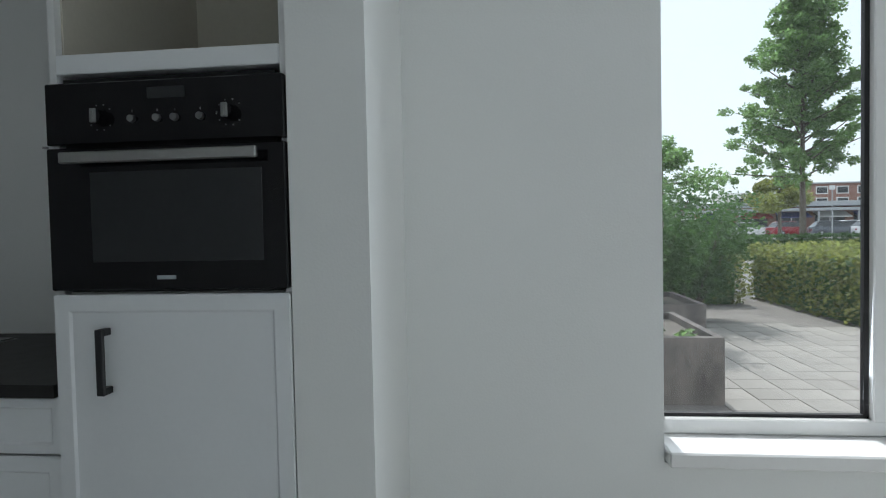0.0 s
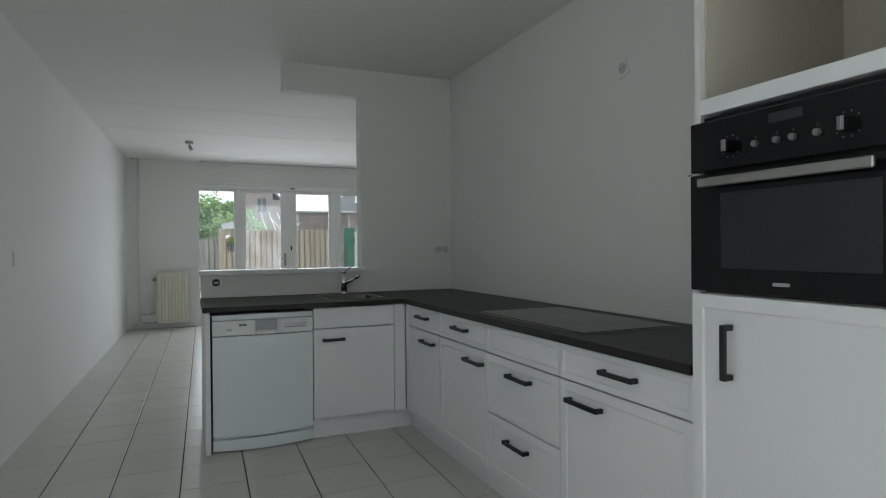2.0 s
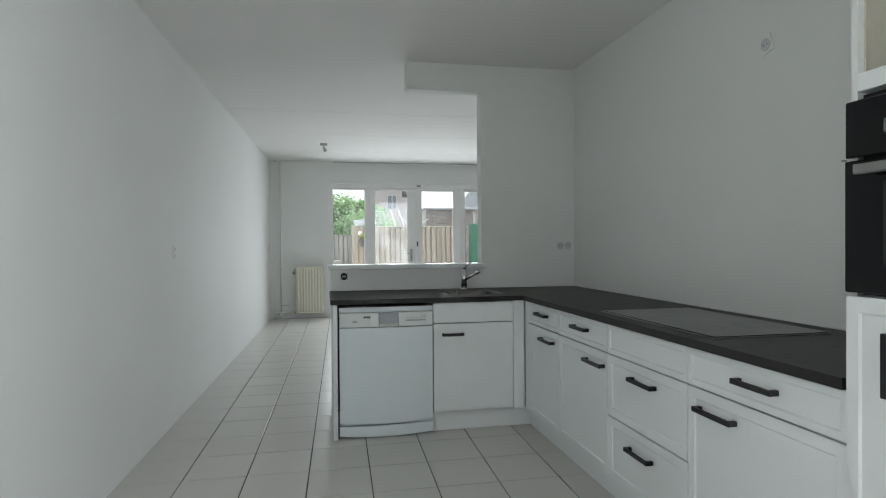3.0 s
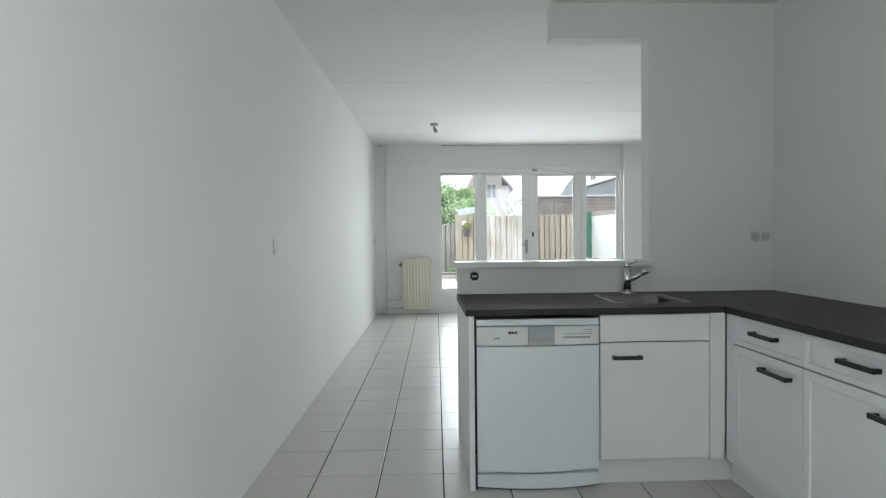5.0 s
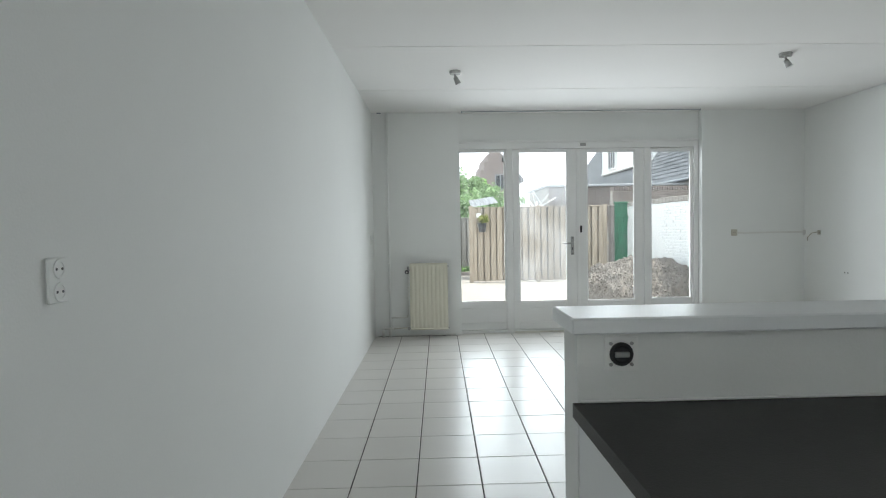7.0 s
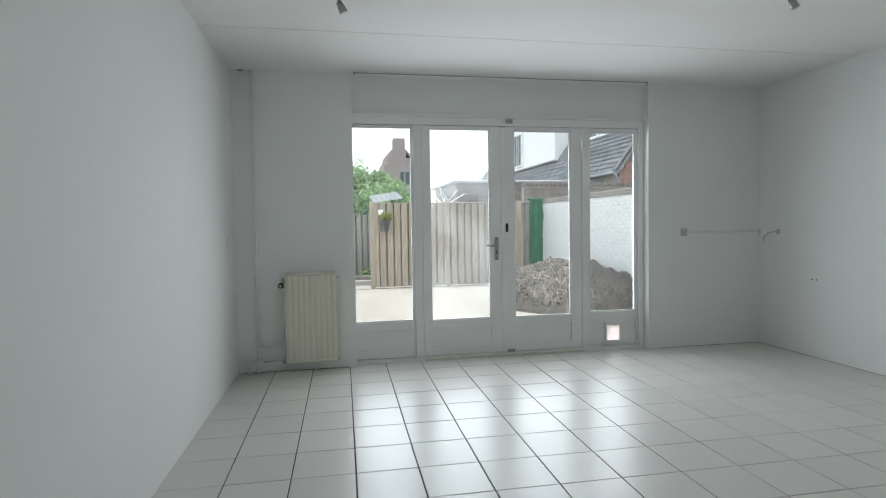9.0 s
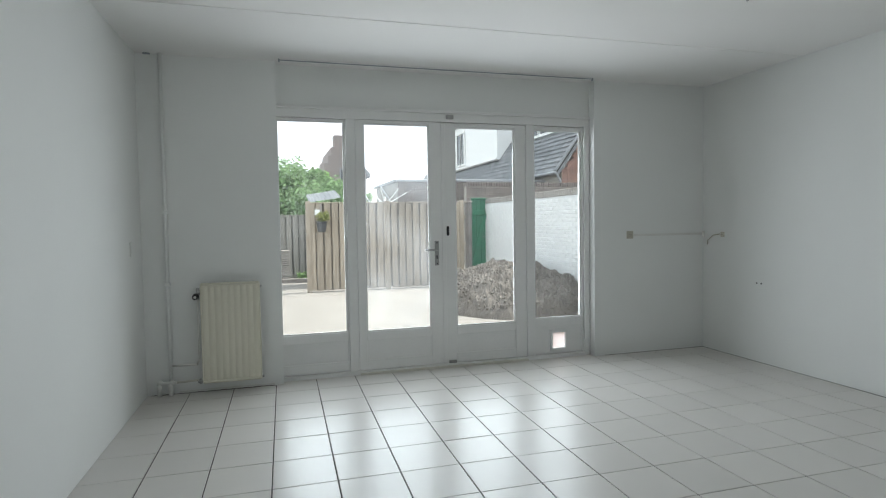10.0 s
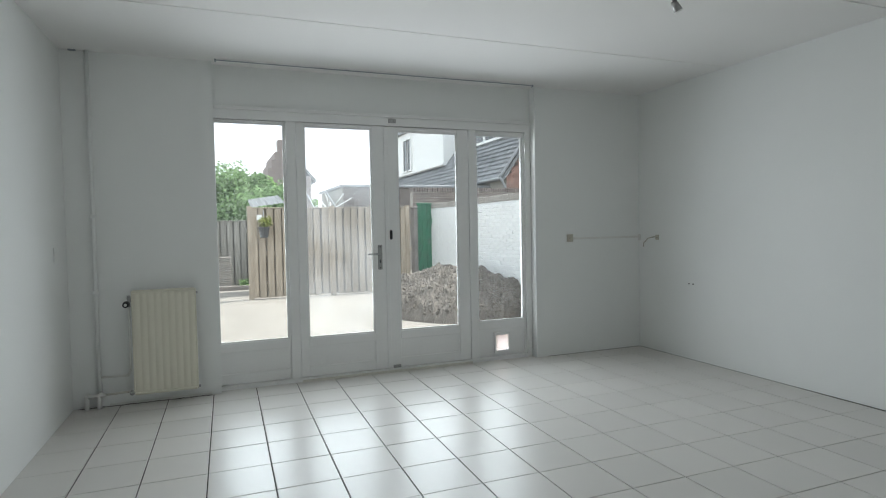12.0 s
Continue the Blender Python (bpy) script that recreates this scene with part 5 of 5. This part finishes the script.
def car(label, x, y, turn, paint):
    """A hatchback: body drawn as cross-sections along its length, cabin glass, wheels and lamps."""
    t = thing("car", label, "car", (x, y, SZ), "parked cars")
    m = Matrix.Translation((x, y, SZ)) @ Matrix.Rotation(radians(turn), 4, "Z")
    secs = []
    for u, w, zl, zh in ((-2.05, 0.62, 0.35, 0.62), (-1.95, 0.80, 0.25, 0.78), (-1.0, 0.86, 0.2, 0.92), (0.2, 0.87, 0.2, 0.95), (1.6, 0.85, 0.22, 0.98), (2.0, 0.78, 0.28, 0.9), (2.06, 0.66, 0.4, 0.7)):
        secs.append([(u, -w, zl), (u, w, zl), (u, w * 1.0, (zl + zh) / 2), (u, w * 0.93, zh), (u, -w * 0.93, zh), (u, -w, (zl + zh) / 2)])
    b = rings(secs, True, True)
    b.transform(m)
    body = part("body", b, paint, t)
    secs = [[(u, -w, 0.93), (u, w, 0.93), (u2, w * 0.82, zh), (u2, -w * 0.82, zh)] for u, u2, w, zh in ((-1.0, -0.25, 0.78, 1.36), (-0.3, 0.0, 0.79, 1.43), (1.1, 0.9, 0.79, 1.43), (1.85, 1.45, 0.76, 1.34))]
    b = rings(secs, True, True)
    b.transform(m)
    part("windows", b, DARKGL, t)
    b = rings([round_rect(-0.35, 1.5, -0.64, 0.64, 1.405, 0.2), round_rect(-0.2, 1.3, -0.6, 0.6, 1.46, 0.2)], True, True)
    b.transform(m)
    part("roof", b, paint, t)
    for u in (-1.3, 1.3):
        for s in (-1, 1):
            b = cyl((u, s * 0.70, 0.31), (u, s * 0.88, 0.31), 0.31, n=18)
            b.transform(m)
            wh = part("wheel", b, RUBBER, t)
            b = cyl((u, s * 0.87, 0.31), (u, s * 0.895, 0.31), 0.2, n=14)
            b.transform(m)
            part("rim", b, METALG, wh)
    for u, mt in ((-2.03, CARW), (2.04, CARR)):
        for s in (-1, 1):
            b = box(u - 0.03, u + 0.03, s * 0.6 - 0.14, s * 0.6 + 0.14, 0.6, 0.72, 0.02)
            b.transform(m)
            part("lamp", b, mt, t)


car("red hatchback parked before the shops", 60.5, -27.2, 95, CARR)
car("dark grey hatchback parked before the shops", 57.5, -29.6, 80, CARG)
car("white hatchback parked before the shops", 62.0, -24.4, 85, CARW)
car("white hatchback parked at the row's end", 61.0, -33.2, 90, CARW)
car("white hatchback parked beside the lamp post", 56.0, -32.4, 85, CARW)

shops = thing("shop_row", "low row of shops with awnings and pale canopy", "shops", (90, -40, SZ))
part("wall", box(90, 100, -80, 5, SZ, 3.4), BRICK, shops)
part("canopy", box(87.0, 90.5, -80, 5, 2.75, 3.15, 0.03), METALG, shops, "pale grey canopy")
part("roof", box(88, 101, -81, 6, 3.401, 4.1, 0.03), METALG, shops)
for k in range(16):
    y = -79 + k * 5.2
    w = part("shop_window", box(89.9, 89.99, y, y + 4.0, 0.2, 2.5, 0.02), DARKGL, shops)
    part("mullion", box(89.84, 89.895, y + 1.95, y + 2.05, 0.2, 2.5), RENDERW, w)
    aw = rings([[(89.9, y, 2.70), (89.9, y + 4.3, 2.70), (89.9, y + 4.3, 2.6), (89.9, y, 2.6)], [(88.0, y, 1.95), (88.0, y + 4.3, 1.95), (88.0, y + 4.3, 1.85), (88.0, y, 1.85)]], True, True)
    part("awning", aw, (AWNING, AWNB, RENDERW, AWNB)[k % 4], shops)
    part("column", cyl((87.3, y - 0.4, SZ), (87.3, y - 0.4, 2.75), 0.12, n=10), METALG, shops)
block = thing("white_building", "plain white building behind the shops", "building", (112, -41, SZ))
part("wall", box(110, 118, -43.0, -39.0, SZ, 6.6, 0.03), RENDERW, block)
part("window", box(109.9, 109.99, -41.8, -40.4, 4.4, 5.6, 0.02), DARKGL, block)
flats = thing("apartment_building", "brown brick apartment building behind the shops", "building", (135, -85, SZ))
part("wall", box(130, 142, -108, -63, SZ, 9.0), BRICK, flats)
part("roof", box(129.5, 142.5, -108.5, -62.5, 9.001, 9.3, 0.05), METALG, flats)
for k in range(11):
    for z in (4.6, 6.9):
        y = -106 + k * 4.0
        w = part("window", box(129.9, 129.99, y, y + 2.4, z, z + 1.6, 0.02), RENDERW, flats)
        part("pane", box(129.86, 129.899, y + 0.2, y + 2.2, z + 0.2, z + 1.4), DARKGL, w)


# ---- pieces: bricks of the garden wall, path slabs, floor tiles ----
def quick_box(bm, x0, x1, y0, y1, z0, z1, m=Matrix()):
    """A plain block without its underside."""
    v = [bm.verts.new(m @ Vector(p)) for p in ((x0, y0, z0), (x1, y0, z0), (x1, y1, z0), (x0, y1, z0), (x0, y0, z1), (x1, y0, z1), (x1, y1, z1), (x0, y1, z1))]
    for f in ((4, 5, 6, 7), (0, 1, 5, 4), (1, 2, 6, 5), (2, 3, 7, 6), (3, 0, 4, 7)):
        bm.faces.new([v[k] for k in f])


def piece(name, me, parent, x, y, z, rz=0.0):
    ob = new(name, me)
    ob.parent = parent
    ob.matrix_basis = pose(x, y, z, 0, 0, rz)
    return ob


rb = random.Random(61)
bmesh_brick = shared("brick", box(-0.010, 0.012, -0.1015, 0.1015, -0.0262, 0.0262, 0.004), WBRICK)
rest = bmesh.new()
count = 0
rows = int((1.66 - GZ) / 0.0625)
for r in range(rows - 1, -1, -1):
    y = 10.2 + (0.1075 if r % 2 else 0)
    while y < FY + 0.1:
        z = GZ + 0.033 + r * 0.0625
        dx = rb.uniform(-0.003, 0.003)
        if 11.8 < y < 14.6 and z > 0.62 and count < 300:
            piece("brick", bmesh_brick, gw, WALLX + dx, y, z)
            count += 1
        else:
            quick_box(rest, WALLX - 0.010 + dx, WALLX + 0.012, y - 0.1015, y + 0.1015, z - 0.0262, z + 0.0262)
        y += 0.215
part("brick_courses", rest, WBRICK, gw)["kind"] = "stuff"
cope = shared("coping_brick", box(-0.02, 0.22, -0.027, 0.027, -0.05, 0.05, 0.005), PAVE)
y = 10.1
while y < FY + 0.15:
    piece("coping_brick", cope, gw, WALLX, y, 1.752 + rb.uniform(-0.008, 0.006))
    y += 0.068

slab_me = shared("paving_slab", box(-0.147, 0.147, -0.147, 0.147, -0.01, 0.012, 0.004), PAVE)
for i in range(16):
    for j in range(18):
        x, y = 4.6 + i * 0.3, -5.2 + j * 0.3
        if (5.45 < x < 6.95 and y > -1.8) or (7.5 < x < 8.95 and y > -2.35) or (x > 8.8 and y < -3.7):
            continue
        piece("paving_slab", slab_me, path, x, y, SZ + 0.006 + rb.uniform(-0.002, 0.002))

TX0, TY0, SHEAR = 0.3258, 0.3478, 0.0233      # tile pitch, and how far the joints run off the wall's line
ROW = -0.005
skew = Matrix(((1, SHEAR, 0, 0), (ROW, 1, 0, 0), (0, 0, 1, 0), (0, 0, 0, 1)))
tile_bm = box(-TX0 / 2 + 0.0033, TX0 / 2 - 0.0033, -TY0 / 2 + 0.0023, TY0 / 2 - 0.0023, -0.009, 0.0, 0.0018)
tile_bm.transform(skew)
tile_me = shared("tile", tile_bm, TILE)
joined = bmesh.new()
OX, OY = 0.840, 5.005
for j in range(-25, 16):
    for i in range(-7, 18):
        u, v = (i + 0.5) * TX0, (j + 0.5) * TY0
        x, y = OX + u + v * SHEAR, OY + v + u * ROW
        if not (left_x(y) - 0.13 < x < (XR + 0.13 if y > DIV + 0.05 else XK + 0.1) and YF - 0.1 < y < 9.96) or (y < 0.1 and x > WX + 0.1):
            continue
        near = (5.2 < y < 9.6 and 0.25 < x < 4.9) or (2.4 < y <= 5.2 and 0.1 < x < 0.95)
        if near:
            ob = piece("tile", tile_me, floor, x, y, 0)
            ob.matrix_basis = pose(x, y, rb.uniform(-0.0006, 0.0), rb.uniform(-0.12, 0.12), rb.uniform(-0.12, 0.12), rb.uniform(-0.1, 0.1))
        else:
            quick_box(joined, -TX0 / 2 + 0.0033, TX0 / 2 - 0.0033, -TY0 / 2 + 0.0023, TY0 / 2 - 0.0023, -0.009, 0.0, Matrix.Translation((x, y, 0)) @ skew)
part("tile_field", joined, TILE, floor)["kind"] = "stuff"
